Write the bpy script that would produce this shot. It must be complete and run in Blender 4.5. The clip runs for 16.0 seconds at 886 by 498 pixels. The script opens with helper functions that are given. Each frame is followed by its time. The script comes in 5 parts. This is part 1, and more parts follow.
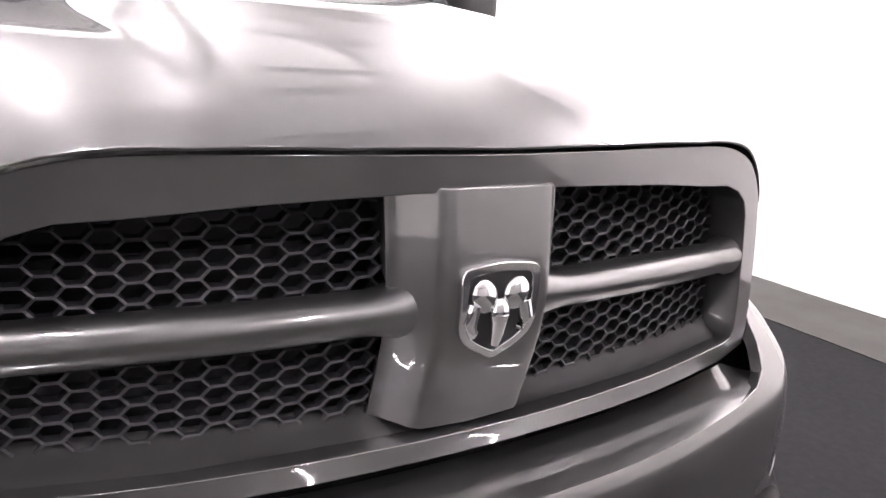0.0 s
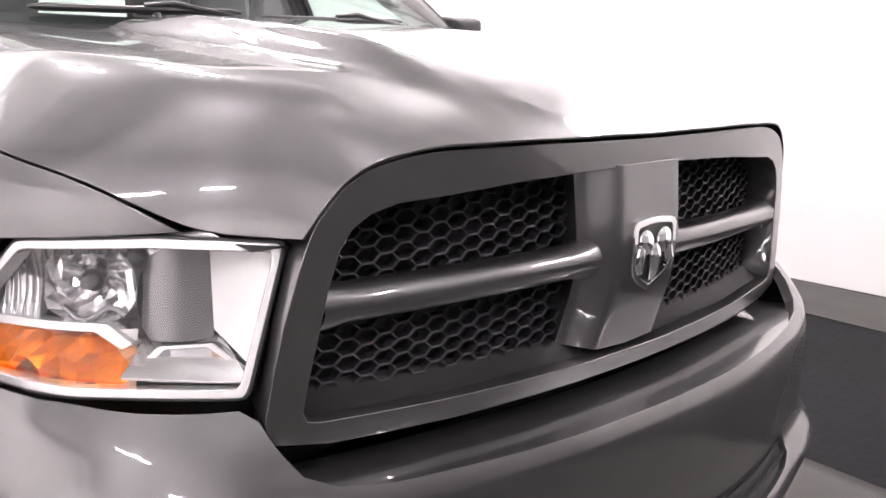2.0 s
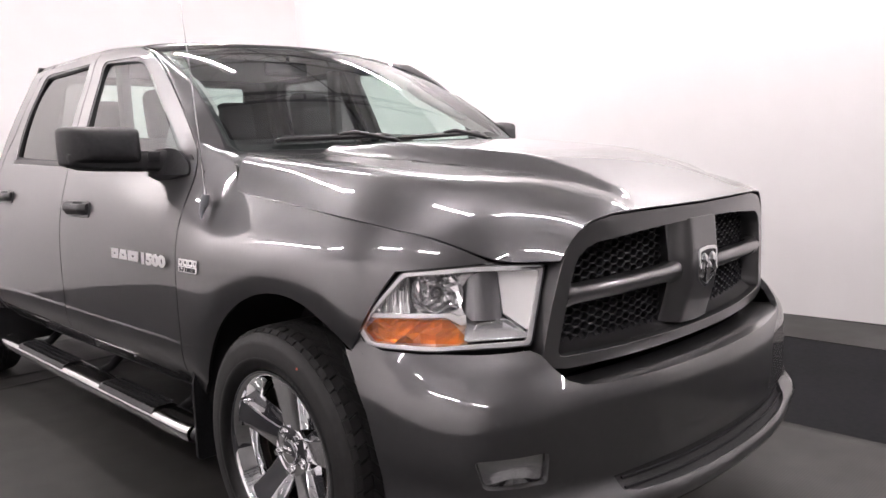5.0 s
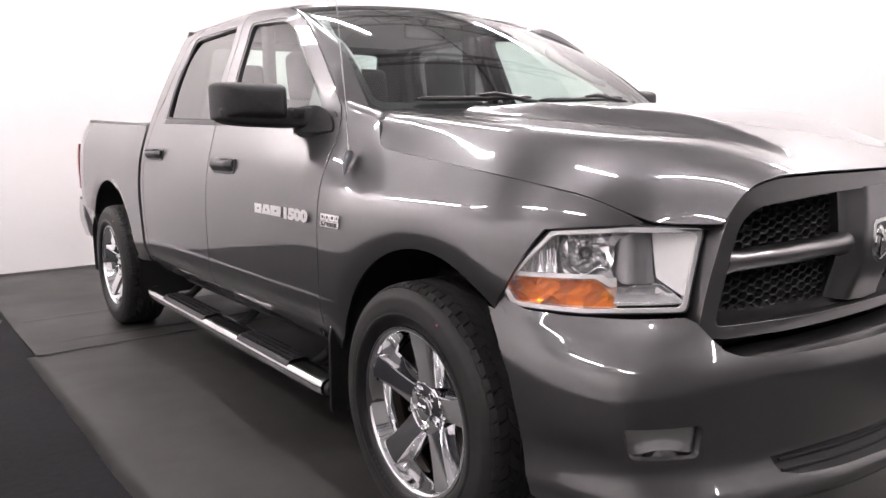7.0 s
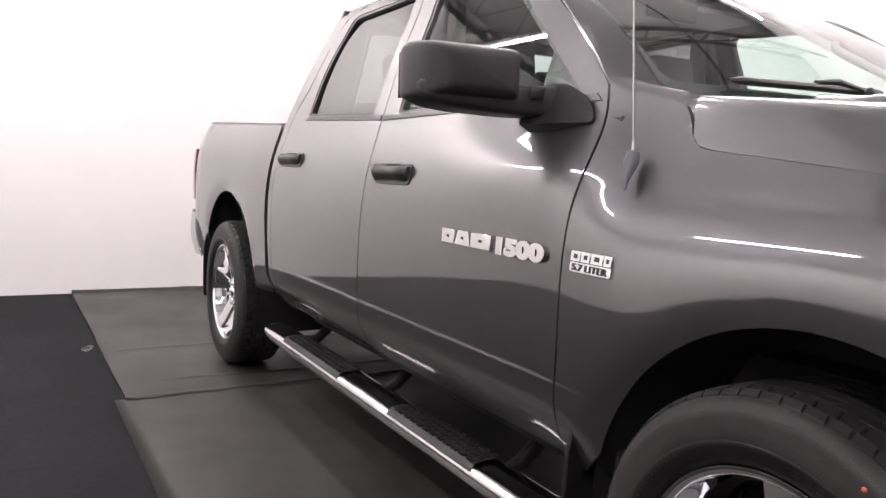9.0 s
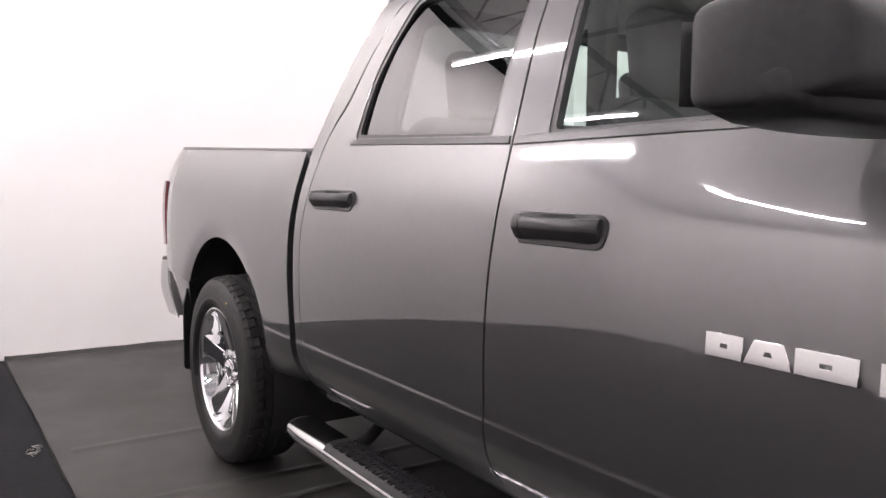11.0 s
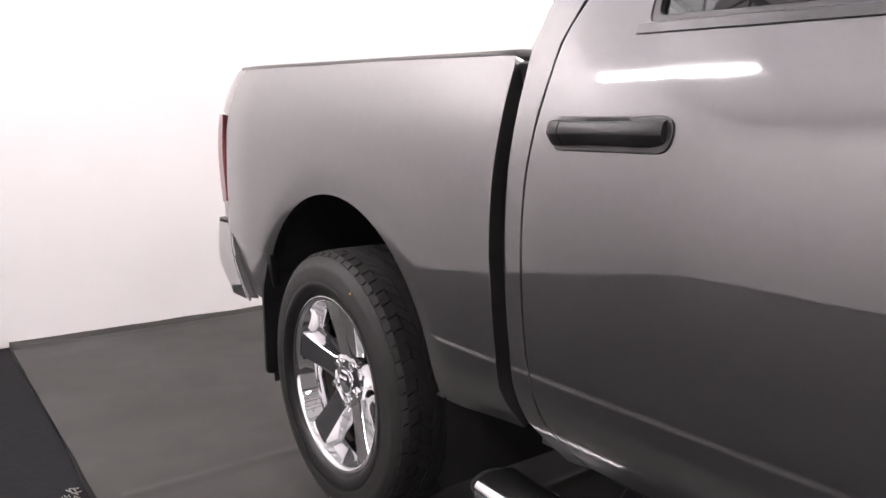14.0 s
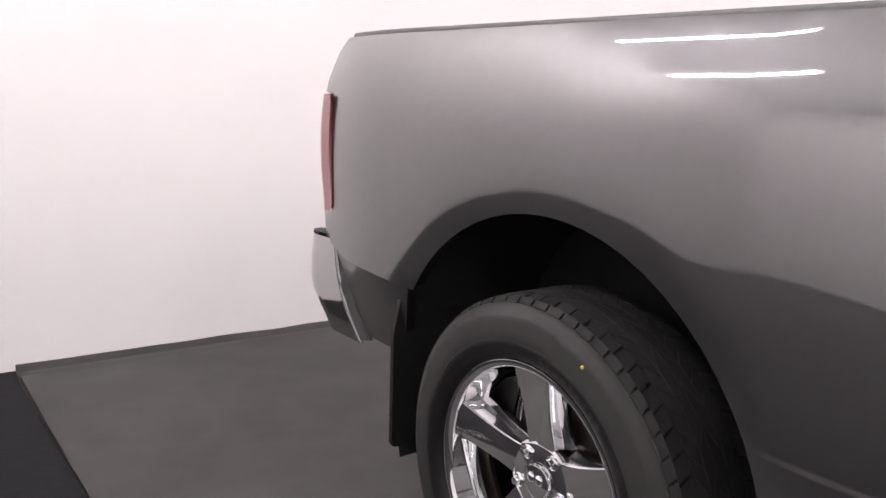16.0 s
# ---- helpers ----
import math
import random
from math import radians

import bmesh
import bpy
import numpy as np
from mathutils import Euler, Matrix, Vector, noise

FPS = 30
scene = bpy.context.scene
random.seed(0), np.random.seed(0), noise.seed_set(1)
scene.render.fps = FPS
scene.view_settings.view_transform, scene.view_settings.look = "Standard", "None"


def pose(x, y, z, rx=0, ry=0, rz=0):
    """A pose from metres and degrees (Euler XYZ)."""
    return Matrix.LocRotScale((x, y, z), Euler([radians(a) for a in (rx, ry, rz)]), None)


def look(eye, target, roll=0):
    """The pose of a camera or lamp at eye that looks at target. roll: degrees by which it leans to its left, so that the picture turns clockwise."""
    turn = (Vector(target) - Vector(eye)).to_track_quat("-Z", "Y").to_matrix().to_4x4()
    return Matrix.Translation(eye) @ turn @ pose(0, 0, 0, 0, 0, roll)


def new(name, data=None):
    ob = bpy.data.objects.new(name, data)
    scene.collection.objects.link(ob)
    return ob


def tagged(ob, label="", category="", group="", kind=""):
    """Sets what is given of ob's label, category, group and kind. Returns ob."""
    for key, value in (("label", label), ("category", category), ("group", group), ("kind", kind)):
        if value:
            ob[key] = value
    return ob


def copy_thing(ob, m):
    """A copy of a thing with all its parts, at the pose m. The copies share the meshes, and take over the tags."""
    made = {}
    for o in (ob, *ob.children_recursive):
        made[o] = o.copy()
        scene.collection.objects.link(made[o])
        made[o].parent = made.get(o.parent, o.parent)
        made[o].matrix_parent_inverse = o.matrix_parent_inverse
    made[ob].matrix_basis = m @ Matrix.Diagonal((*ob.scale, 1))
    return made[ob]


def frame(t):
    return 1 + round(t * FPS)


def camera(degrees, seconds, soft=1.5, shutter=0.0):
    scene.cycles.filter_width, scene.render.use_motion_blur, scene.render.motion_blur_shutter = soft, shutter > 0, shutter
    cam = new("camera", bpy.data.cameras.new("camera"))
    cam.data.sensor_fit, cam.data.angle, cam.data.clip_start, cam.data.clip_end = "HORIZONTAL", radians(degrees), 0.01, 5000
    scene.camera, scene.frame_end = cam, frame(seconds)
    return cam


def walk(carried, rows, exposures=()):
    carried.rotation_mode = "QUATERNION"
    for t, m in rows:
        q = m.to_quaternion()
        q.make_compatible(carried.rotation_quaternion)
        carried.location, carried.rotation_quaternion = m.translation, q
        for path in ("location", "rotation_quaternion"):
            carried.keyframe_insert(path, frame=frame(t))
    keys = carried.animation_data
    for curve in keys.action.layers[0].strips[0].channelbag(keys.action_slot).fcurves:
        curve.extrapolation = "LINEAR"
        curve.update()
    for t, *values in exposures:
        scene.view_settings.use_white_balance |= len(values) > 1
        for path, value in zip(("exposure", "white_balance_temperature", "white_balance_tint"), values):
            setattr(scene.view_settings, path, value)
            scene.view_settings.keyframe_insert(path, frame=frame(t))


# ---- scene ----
cam = camera(59.3, 16.0)
PATH = [
    (0, (-0.555, -1.631, 1.257), (0.489, -0.005, 0.743), 4.0),
    (0.5, (-0.725, -1.609, 1.263), (0.453, -0.056, 0.816), 2.8),
    (1, (-0.840, -1.591, 1.244), (0.416, -0.090, 0.833), 0.3),
    (1.5, (-0.928, -1.606, 1.231), (0.311, -0.098, 0.79), 0.1),
    (2, (-1.093, -1.655, 1.239), (0.159, -0.162, 0.79), 0.5),
    (2.5, (-1.324, -1.723, 1.267), (0.034, -0.319, 0.836), -0.1),
    (3, (-1.567, -1.713, 1.263), (-0.165, -0.348, 0.85), -0.6),
    (3.5, (-1.8, -1.767, 1.276), (-0.321, -0.48, 0.882), -2.4),
    (4, (-2.002, -1.919, 1.307), (-0.551, -0.586, 0.964), -2.9),
    (4.5, (-2.179, -2.002, 1.338), (-0.752, -0.628, 1.061), -2.6),
    (7, (-2.258, -1.903, 1.266), (-1.086, -0.311, 0.963), -1.1),
    (7.5, (-2.162, -1.736, 1.252), (-1.077, -0.08, 0.973), 0.5),
    (8, (-2.114, -1.401, 1.234), (-1.122, 0.321, 1.007), 2.4),
    (8.5, (-2.125, -1.149, 1.196), (-1.135, 0.58, 1.028), 2.8),
    (9, (-2.07, -0.784, 1.152), (-1.083, 0.943, 0.944), 2.3),
    (9.5, (-2.067, -0.504, 1.175), (-1.12, 1.245, 0.962), 1.5),
    (12, (-2.034, 0.761, 1.229), (-0.785, 2.315, 1.069), -1.4),
    (12.5, (-2.067, 0.929, 1.231), (-0.802, 2.47, 1.064), -2.0),
    (13, (-2.026, 1.196, 1.223), (-0.747, 2.723, 1.046), -1.2),
    (13.5, (-1.991, 1.377, 1.226), (-0.779, 2.952, 1.004), -2.0),
    (14, (-1.995, 1.566, 1.197), (-0.857, 3.176, 0.858), -0.8),
    (14.5, (-2.025, 1.821, 1.2), (-0.897, 3.429, 0.826), 0.5),
    (15, (-2.043, 1.995, 1.191), (-0.918, 3.61, 0.834), 0.9),
    (15.5, (-2.01, 2.272, 1.195), (-0.867, 3.881, 0.87), 1.6),
    (16, (-2.021, 2.48, 1.176), (-0.847, 4.061, 0.822), 1.4),
]
EXPOSURES = [(0.0, 1.16), (0.5, 0.91), (1.0, 0.77), (1.5, 0.70), (2.0, 0.65), (2.5, 0.43), (3.0, 0.16), (4.5, -0.2), (7.0, -0.02), (8.0, -0.14), (9.5, 0.04), (12.0, -0.12), (13.5, -0.05), (14.5, 0.16), (15.2, 0.06), (16.0, -0.08)]
walk(cam, [(t, look(eye, target, roll)) for t, eye, target, roll in PATH], EXPOSURES)

# ---- light: fluorescent tubes under a pale ceiling, white room ----
world = bpy.data.worlds.new("world")
scene.world = world
world.use_nodes = True
world.node_tree.nodes["Background"].inputs[0].default_value = (0.9, 0.95, 1.0, 1)
world.node_tree.nodes["Background"].inputs[1].default_value = 0.02
TUBE_POWER = 308.0
ROOM = (-6.4, 3.57, -7.0, 6.2)
CEIL = 4.3


# ---- materials ----
def material(name, base, rough=0.5, metal=0.0, coat=0.0, coat_rough=0.03, spec=0.5, noise_scale=0.0, noise_mix=0.0,
             second=None, bump=0.0, bump_scale=200.0, rough_var=0.0, transmission=0.0, ior=1.45, emission=None, big_scale=1.2):
    m = bpy.data.materials.new(name)
    m.use_nodes = True
    nt = m.node_tree
    b = nt.nodes["Principled BSDF"]
    b.inputs["Base Color"].default_value = (*base, 1)
    b.inputs["Roughness"].default_value = rough
    b.inputs["Metallic"].default_value = metal
    b.inputs["Coat Weight"].default_value = coat
    b.inputs["Coat Roughness"].default_value = coat_rough
    b.inputs["Specular IOR Level"].default_value = spec
    b.inputs["Transmission Weight"].default_value = transmission
    b.inputs["IOR"].default_value = ior
    if emission:
        b.inputs["Emission Color"].default_value = (*emission[0], 1)
        b.inputs["Emission Strength"].default_value = emission[1]
    co = nt.nodes.new("ShaderNodeTexCoord")
    if second:
        n1 = nt.nodes.new("ShaderNodeTexNoise")
        n1.inputs["Scale"].default_value = noise_scale
        n1.inputs["Detail"].default_value = 6
        n2 = nt.nodes.new("ShaderNodeTexNoise")
        n2.inputs["Scale"].default_value = big_scale
        n2.inputs["Detail"].default_value = 3
        nt.links.new(co.outputs["Object"], n1.inputs["Vector"])
        nt.links.new(co.outputs["Object"], n2.inputs["Vector"])
        add = nt.nodes.new("ShaderNodeMath")
        add.operation = "ADD"
        nt.links.new(n1.outputs["Fac"], add.inputs[0])
        nt.links.new(n2.outputs["Fac"], add.inputs[1])
        ramp = nt.nodes.new("ShaderNodeMapRange")
        ramp.inputs["From Min"].default_value = 0.75
        ramp.inputs["From Max"].default_value = 1.25
        ramp.inputs["To Max"].default_value = noise_mix
        nt.links.new(add.outputs[0], ramp.inputs["Value"])
        mix = nt.nodes.new("ShaderNodeMix")
        mix.data_type = "RGBA"
        mix.inputs["A"].default_value = (*base, 1)
        mix.inputs["B"].default_value = (*second, 1)
        nt.links.new(ramp.outputs["Result"], mix.inputs["Factor"])
        nt.links.new(mix.outputs["Result"], b.inputs["Base Color"])
        if rough_var:
            rr = nt.nodes.new("ShaderNodeMapRange")
            rr.inputs["From Min"].default_value = 0.3
            rr.inputs["From Max"].default_value = 0.7
            rr.inputs["To Min"].default_value = rough - rough_var
            rr.inputs["To Max"].default_value = rough + rough_var
            nt.links.new(n2.outputs["Fac"], rr.inputs["Value"])
            nt.links.new(rr.outputs["Result"], b.inputs["Roughness"])
    if bump:
        n3 = nt.nodes.new("ShaderNodeTexNoise")
        n3.inputs["Scale"].default_value = bump_scale
        n3.inputs["Detail"].default_value = 4
        nt.links.new(co.outputs["Object"], n3.inputs["Vector"])
        bp = nt.nodes.new("ShaderNodeBump")
        bp.inputs["Strength"].default_value = bump
        bp.inputs["Distance"].default_value = 0.002
        nt.links.new(n3.outputs["Fac"], bp.inputs["Height"])
        nt.links.new(bp.outputs["Normal"], b.inputs["Normal"])
    return m


PAINT = material("grey_metallic_paint", (0.089, 0.088, 0.091), 0.40, 0.88, 1.0, 0.035, noise_scale=40, second=(0.096, 0.095, 0.097), noise_mix=0.8)
PAINT_DARK = material("grey_satin_trim", (0.128, 0.127, 0.130), 0.36, 0.85, 0.9, 0.03, noise_scale=40, second=(0.136, 0.134, 0.137), noise_mix=0.8)
BLACK = material("black_textured_plastic", (0.011, 0.011, 0.012), 0.48, spec=0.4, noise_scale=60, second=(0.022, 0.022, 0.024), noise_mix=0.8, bump=0.25, bump_scale=700)
BLACK_GLOSS = material("black_smooth_plastic", (0.02, 0.02, 0.022), 0.28, noise_scale=30, second=(0.03, 0.03, 0.032), noise_mix=0.6)
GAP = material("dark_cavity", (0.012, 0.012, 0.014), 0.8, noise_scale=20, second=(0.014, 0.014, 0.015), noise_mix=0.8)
MESH = material("black_grille_plastic", (0.021, 0.021, 0.025), 0.48, spec=0.32, noise_scale=50, second=(0.025, 0.025, 0.028), noise_mix=0.8)
RUBBER = material("tyre_rubber", (0.016, 0.016, 0.016), 0.6, spec=0.38, noise_scale=40, second=(0.026, 0.025, 0.025), noise_mix=0.8, bump=0.3, bump_scale=400)
BAND = material("smooth_tyre_band", (0.006, 0.006, 0.006), 0.4, spec=0.4, noise_scale=40, second=(0.010, 0.010, 0.010), noise_mix=0.8, bump=0.1, bump_scale=300)
CHROME = material("chrome", (0.86, 0.87, 0.88), 0.06, 1.0, noise_scale=8, second=(0.8, 0.8, 0.82), noise_mix=0.4, rough_var=0.03)
RUBBERY = material("black_rubber_strip", (0.012, 0.012, 0.013), 0.4, noise_scale=30, second=(0.02, 0.02, 0.021), noise_mix=0.7)
RAIL = material("rail_plastic", (0.075, 0.075, 0.075), 0.38, spec=0.5, noise_scale=30, second=(0.09, 0.09, 0.088), noise_mix=0.7, bump=0.08, bump_scale=700)
BUMPER_CHROME = material("bumper_chrome", (0.48, 0.48, 0.48), 0.08, 1.0, noise_scale=8, second=(0.43, 0.43, 0.44), noise_mix=0.5, rough_var=0.03)
STEEL = material("polished_steel_tube", (0.78, 0.78, 0.78), 0.16, 1.0, noise_scale=120, second=(0.7, 0.7, 0.7), noise_mix=0.5, rough_var=0.05)
SILVER = material("satin_silver_plastic", (0.92, 0.92, 0.92), 0.34, 0.2, noise_scale=8, second=(0.78, 0.78, 0.78), noise_mix=0.6)
RED = material("red_lens", (0.20, 0.035, 0.04), 0.22, 0.0, 1.0, noise_scale=60, second=(0.22, 0.04, 0.05), noise_mix=0.6)
SEAT = material("dark_seat_cloth", (0.055, 0.055, 0.06), 0.85, noise_scale=150, second=(0.085, 0.085, 0.09), noise_mix=0.8, bump=0.3)
DASH = material("dashboard_plastic", (0.05, 0.05, 0.052), 0.6, noise_scale=80, second=(0.07, 0.07, 0.07), noise_mix=0.6, bump=0.2)
WALL = material("white_wall_paint", (0.86, 0.845, 0.84), 0.6, noise_scale=3.0, second=(0.82, 0.80, 0.795), noise_mix=0.7, bump=0.08, bump_scale=60, big_scale=0.4)
DOORGREY = material("grey_door_paint", (0.24, 0.238, 0.24), 0.6, noise_scale=3.0, second=(0.20, 0.20, 0.20), noise_mix=0.7, big_scale=0.5)
FLOOR = material("black_floor_paint", (0.007, 0.007, 0.009), 0.75, spec=0.1, noise_scale=30, second=(0.015, 0.015, 0.016), noise_mix=0.8, rough_var=0.08, bump=0.1, bump_scale=90)
CEILING = material("ceiling_deck", (0.68, 0.68, 0.685), 0.7, noise_scale=5, second=(0.58, 0.58, 0.585), noise_mix=0.7, bump=0.1)
TRUSS = material("grey_steel_joist", (0.12, 0.12, 0.125), 0.5, noise_scale=12, second=(0.09, 0.09, 0.095), noise_mix=0.7)
LAMPWHITE = material("lamp_housing_enamel", (0.8, 0.8, 0.8), 0.4, noise_scale=12, second=(0.7, 0.7, 0.7), noise_mix=0.5)
TUBE = material("lit_fluorescent_tube", (1, 1, 1), 0.4, emission=((1.0, 0.912, 0.932), TUBE_POWER))


def mat_material():
    """Ribbed rubber floor matting: fine lengthwise ribs, scuffs and dust."""
    m = material("ribbed_rubber_mat", (0.020, 0.0195, 0.018), 0.52, noise_scale=7, second=(0.036, 0.035, 0.032), noise_mix=0.9, rough_var=0.12)
    nt = m.node_tree
    co = nt.nodes.new("ShaderNodeTexCoord")
    wave = nt.nodes.new("ShaderNodeTexWave")
    wave.bands_direction = "Y"
    wave.inputs["Scale"].default_value = 28
    wave.inputs["Distortion"].default_value = 0.4
    bp = nt.nodes.new("ShaderNodeBump")
    bp.inputs["Strength"].default_value = 0.12
    bp.inputs["Distance"].default_value = 0.002
    nt.links.new(co.outputs["Object"], wave.inputs["Vector"])
    nt.links.new(wave.outputs["Fac"], bp.inputs["Height"])
    nt.links.new(bp.outputs["Normal"], nt.nodes["Principled BSDF"].inputs["Normal"])
    return m


for m in (PAINT, PAINT_DARK):
    m.node_tree.nodes["Principled BSDF"].inputs["Coat IOR"].default_value = 1.9
MAT = mat_material()


def glass_material(name, tint, gloss):
    """Thin tinted pane: a clear gloss over a tinted see-through sheet."""
    m = bpy.data.materials.new(name)
    m.use_nodes = True
    nt = m.node_tree
    nt.nodes.remove(nt.nodes["Principled BSDF"])
    out = nt.nodes["Material Output"]
    tr = nt.nodes.new("ShaderNodeBsdfTransparent")
    tr.inputs[0].default_value = (*tint, 1)
    gl = nt.nodes.new("ShaderNodeBsdfGlossy")
    gl.inputs["Roughness"].default_value = 0.01
    lw = nt.nodes.new("ShaderNodeLayerWeight")
    lw.inputs["Blend"].default_value = 0.5
    pw = nt.nodes.new("ShaderNodeMath")
    pw.operation = "POWER"
    pw.inputs[1].default_value = 4.5
    fr = nt.nodes.new("ShaderNodeMath")
    fr.operation = "MULTIPLY_ADD"
    fr.inputs[1].default_value = 1 - gloss
    fr.inputs[2].default_value = gloss
    nt.links.new(lw.outputs["Facing"], pw.inputs[0])
    nt.links.new(pw.outputs[0], fr.inputs[0])
    mx = nt.nodes.new("ShaderNodeMixShader")
    nt.links.new(fr.outputs[0], mx.inputs[0])
    nt.links.new(tr.outputs[0], mx.inputs[1])
    nt.links.new(gl.outputs[0], mx.inputs[2])
    nt.links.new(mx.outputs[0], out.inputs[0])
    return m


GLASS = glass_material("windscreen_glass", (0.76, 0.87, 0.83), 0.10)
GLASS_TINT = glass_material("dark_privacy_glass", (0.19, 0.19, 0.195), 0.15)
LENS = glass_material("clear_lamp_lens", (0.95, 0.95, 0.95), 0.04)
AMBER = glass_material("amber_lens", (1.0, 0.50, 0.12), 0.05)


# ---- mesh helpers ----
def C(knots):
    """A smooth curve through (a, b) knots, as a function of a."""
    xs, ys = [k[0] for k in knots], [k[1] for k in knots]
    n = len(xs)
    d = [(ys[i + 1] - ys[i]) / (xs[i + 1] - xs[i]) for i in range(n - 1)]
    tg = [d[0]] + [0 if d[i - 1] * d[i] <= 0 else 2 * d[i - 1] * d[i] / (d[i - 1] + d[i]) for i in range(1, n - 1)] + [d[-1]]

    def f(a):
        if a <= xs[0]:
            return ys[0] + (a - xs[0]) * tg[0]
        if a >= xs[-1]:
            return ys[-1] + (a - xs[-1]) * tg[-1]
        i = 0
        while a > xs[i + 1]:
            i += 1
        h = xs[i + 1] - xs[i]
        t = (a - xs[i]) / h
        return (2 * t**3 - 3 * t * t + 1) * ys[i] + (t**3 - 2 * t * t + t) * h * tg[i] + (3 * t * t - 2 * t**3) * ys[i + 1] + (t**3 - t * t) * h * tg[i + 1]

    return f


def S(knots):
    """A fair curve through (a, b) knots, with no jumps in curvature (natural cubic spline)."""
    xs, ys = [k[0] for k in knots], [k[1] for k in knots]
    n = len(xs)
    h = [xs[i + 1] - xs[i] for i in range(n - 1)]
    A, r = np.zeros((n, n)), np.zeros(n)
    A[0, 0] = A[-1, -1] = 1
    for i in range(1, n - 1):
        A[i, i - 1], A[i, i], A[i, i + 1] = h[i - 1], 2 * (h[i - 1] + h[i]), h[i]
        r[i] = 6 * ((ys[i + 1] - ys[i]) / h[i] - (ys[i] - ys[i - 1]) / h[i - 1])
    m = [float(v) for v in np.linalg.solve(A, r)]

    def f(a):
        i = 0
        while i < n - 2 and a > xs[i + 1]:
            i += 1
        t, u = a - xs[i], xs[i + 1] - a
        if a < xs[0] or a > xs[-1]:
            k = 0 if a < xs[0] else n - 1
            j = 0 if k == 0 else n - 2
            g = (ys[j + 1] - ys[j]) / h[j] - h[j] * (2 * m[j] + m[j + 1]) / 6 if k == 0 else (ys[j + 1] - ys[j]) / h[j] + h[j] * (m[j] + 2 * m[j + 1]) / 6
            return ys[k] + (a - xs[k]) * g
        return (m[i] * u**3 + m[i + 1] * t**3) / (6 * h[i]) + (ys[i] / h[i] - m[i] * h[i] / 6) * u + (ys[i + 1] / h[i] - m[i + 1] * h[i] / 6) * t

    return f


def sm(a, lo, hi):
    t = min(1.0, max(0.0, (a - lo) / (hi - lo)))
    return t * t * (3 - 2 * t)


def spline(pts, n=8, closed=False):
    """Points along a Catmull-Rom curve through pts (2D or 3D)."""
    p = [Vector(q) for q in pts]
    m = len(p)
    out = []
    for i in range(m if closed else m - 1):
        a, b, c, d = (p[(i + k) % m] if closed else p[min(max(i + k, 0), m - 1)] for k in (-1, 0, 1, 2))
        for j in range(n):
            t = j / n
            out.append(0.5 * (2 * b + (c - a) * t + (2 * a - 5 * b + 4 * c - d) * t * t + (3 * b - a - 3 * c + d) * t**3))
    if not closed:
        out.append(p[-1])
    return out


def rounded(pts, radius, n=5):
    """A closed 2D outline with its corners rounded; radius: one number or one per corner."""
    out, m = [], len(pts)
    for i in range(m):
        a, b, c = Vector(pts[i - 1]), Vector(pts[i]), Vector(pts[(i + 1) % m])
        r = radius[i] if isinstance(radius, (list, tuple)) else radius
        if r <= 0:
            out.append(b)
            continue
        ra, rc = min(r, (a - b).length * 0.48), min(r, (c - b).length * 0.48)
        s, e = b + (a - b).normalized() * ra, b + (c - b).normalized() * rc
        for j in range(n + 1):
            t = j / n
            out.append((1 - t) ** 2 * s + 2 * t * (1 - t) * b + t * t * e)
    return out


def link_mesh(name, verts, faces, mat, parent=None, label="", normals=None, mirror=False, smooth=True):
    if mirror:
        verts = [(-v[0], v[1], v[2]) for v in verts]
        faces = [tuple(reversed(f)) for f in faces]
        normals = [(-n[0], n[1], n[2]) for n in normals] if normals else None
    me = bpy.data.meshes.new(name)
    me.from_pydata([tuple(v) for v in verts], [], faces)
    me.materials.append(mat)
    if smooth:
        me.polygons.foreach_set("use_smooth", [True] * len(me.polygons))
    me.update()
    if normals:
        me.normals_split_custom_set_from_vertices([tuple(n) for n in normals])
    ob = new(name, me)
    if parent:
        ob.parent = parent
    if label:
        tagged(ob, label)
    return ob


def part(name, bm, mat, parent=None, label="", smooth=40, mirror=False):
    """Links a bmesh as one mesh object under a thing or under a part."""
    if mirror:
        for v in bm.verts:
            v.co.x = -v.co.x
        bmesh.ops.reverse_faces(bm, faces=bm.faces)
    lim = radians(smooth)
    for f in bm.faces:
        f.smooth = smooth > 0
    for e in bm.edges:
        e.smooth = len(e.link_faces) != 2 or e.calc_face_angle(0) < lim
    me = bpy.data.meshes.new(name)
    bm.to_mesh(me)
    bm.free()
    me.materials.append(mat)
    ob = new(name, me)
    if parent:
        ob.parent = parent
    if label:
        tagged(ob, label)
    return ob


def box(bm, c, s, bevel=0.0, segs=2, rot=None):
    r = bmesh.ops.create_cube(bm, size=1)
    vs = r["verts"]
    for v in vs:
        v.co = Vector((v.co.x * s[0], v.co.y * s[1], v.co.z * s[2]))
    if bevel:
        es = list({e for v in vs for e in v.link_edges})
        g = bmesh.ops.bevel(bm, geom=es, offset=bevel, segments=segs, affect="EDGES", profile=0.5)
        vs = list({v for f in g["faces"] for v in f.verts} | {v for v in vs if v.is_valid})
    m = Matrix.Translation(c) @ (rot or Matrix())
    for v in vs:
        v.co = m @ v.co
    return vs


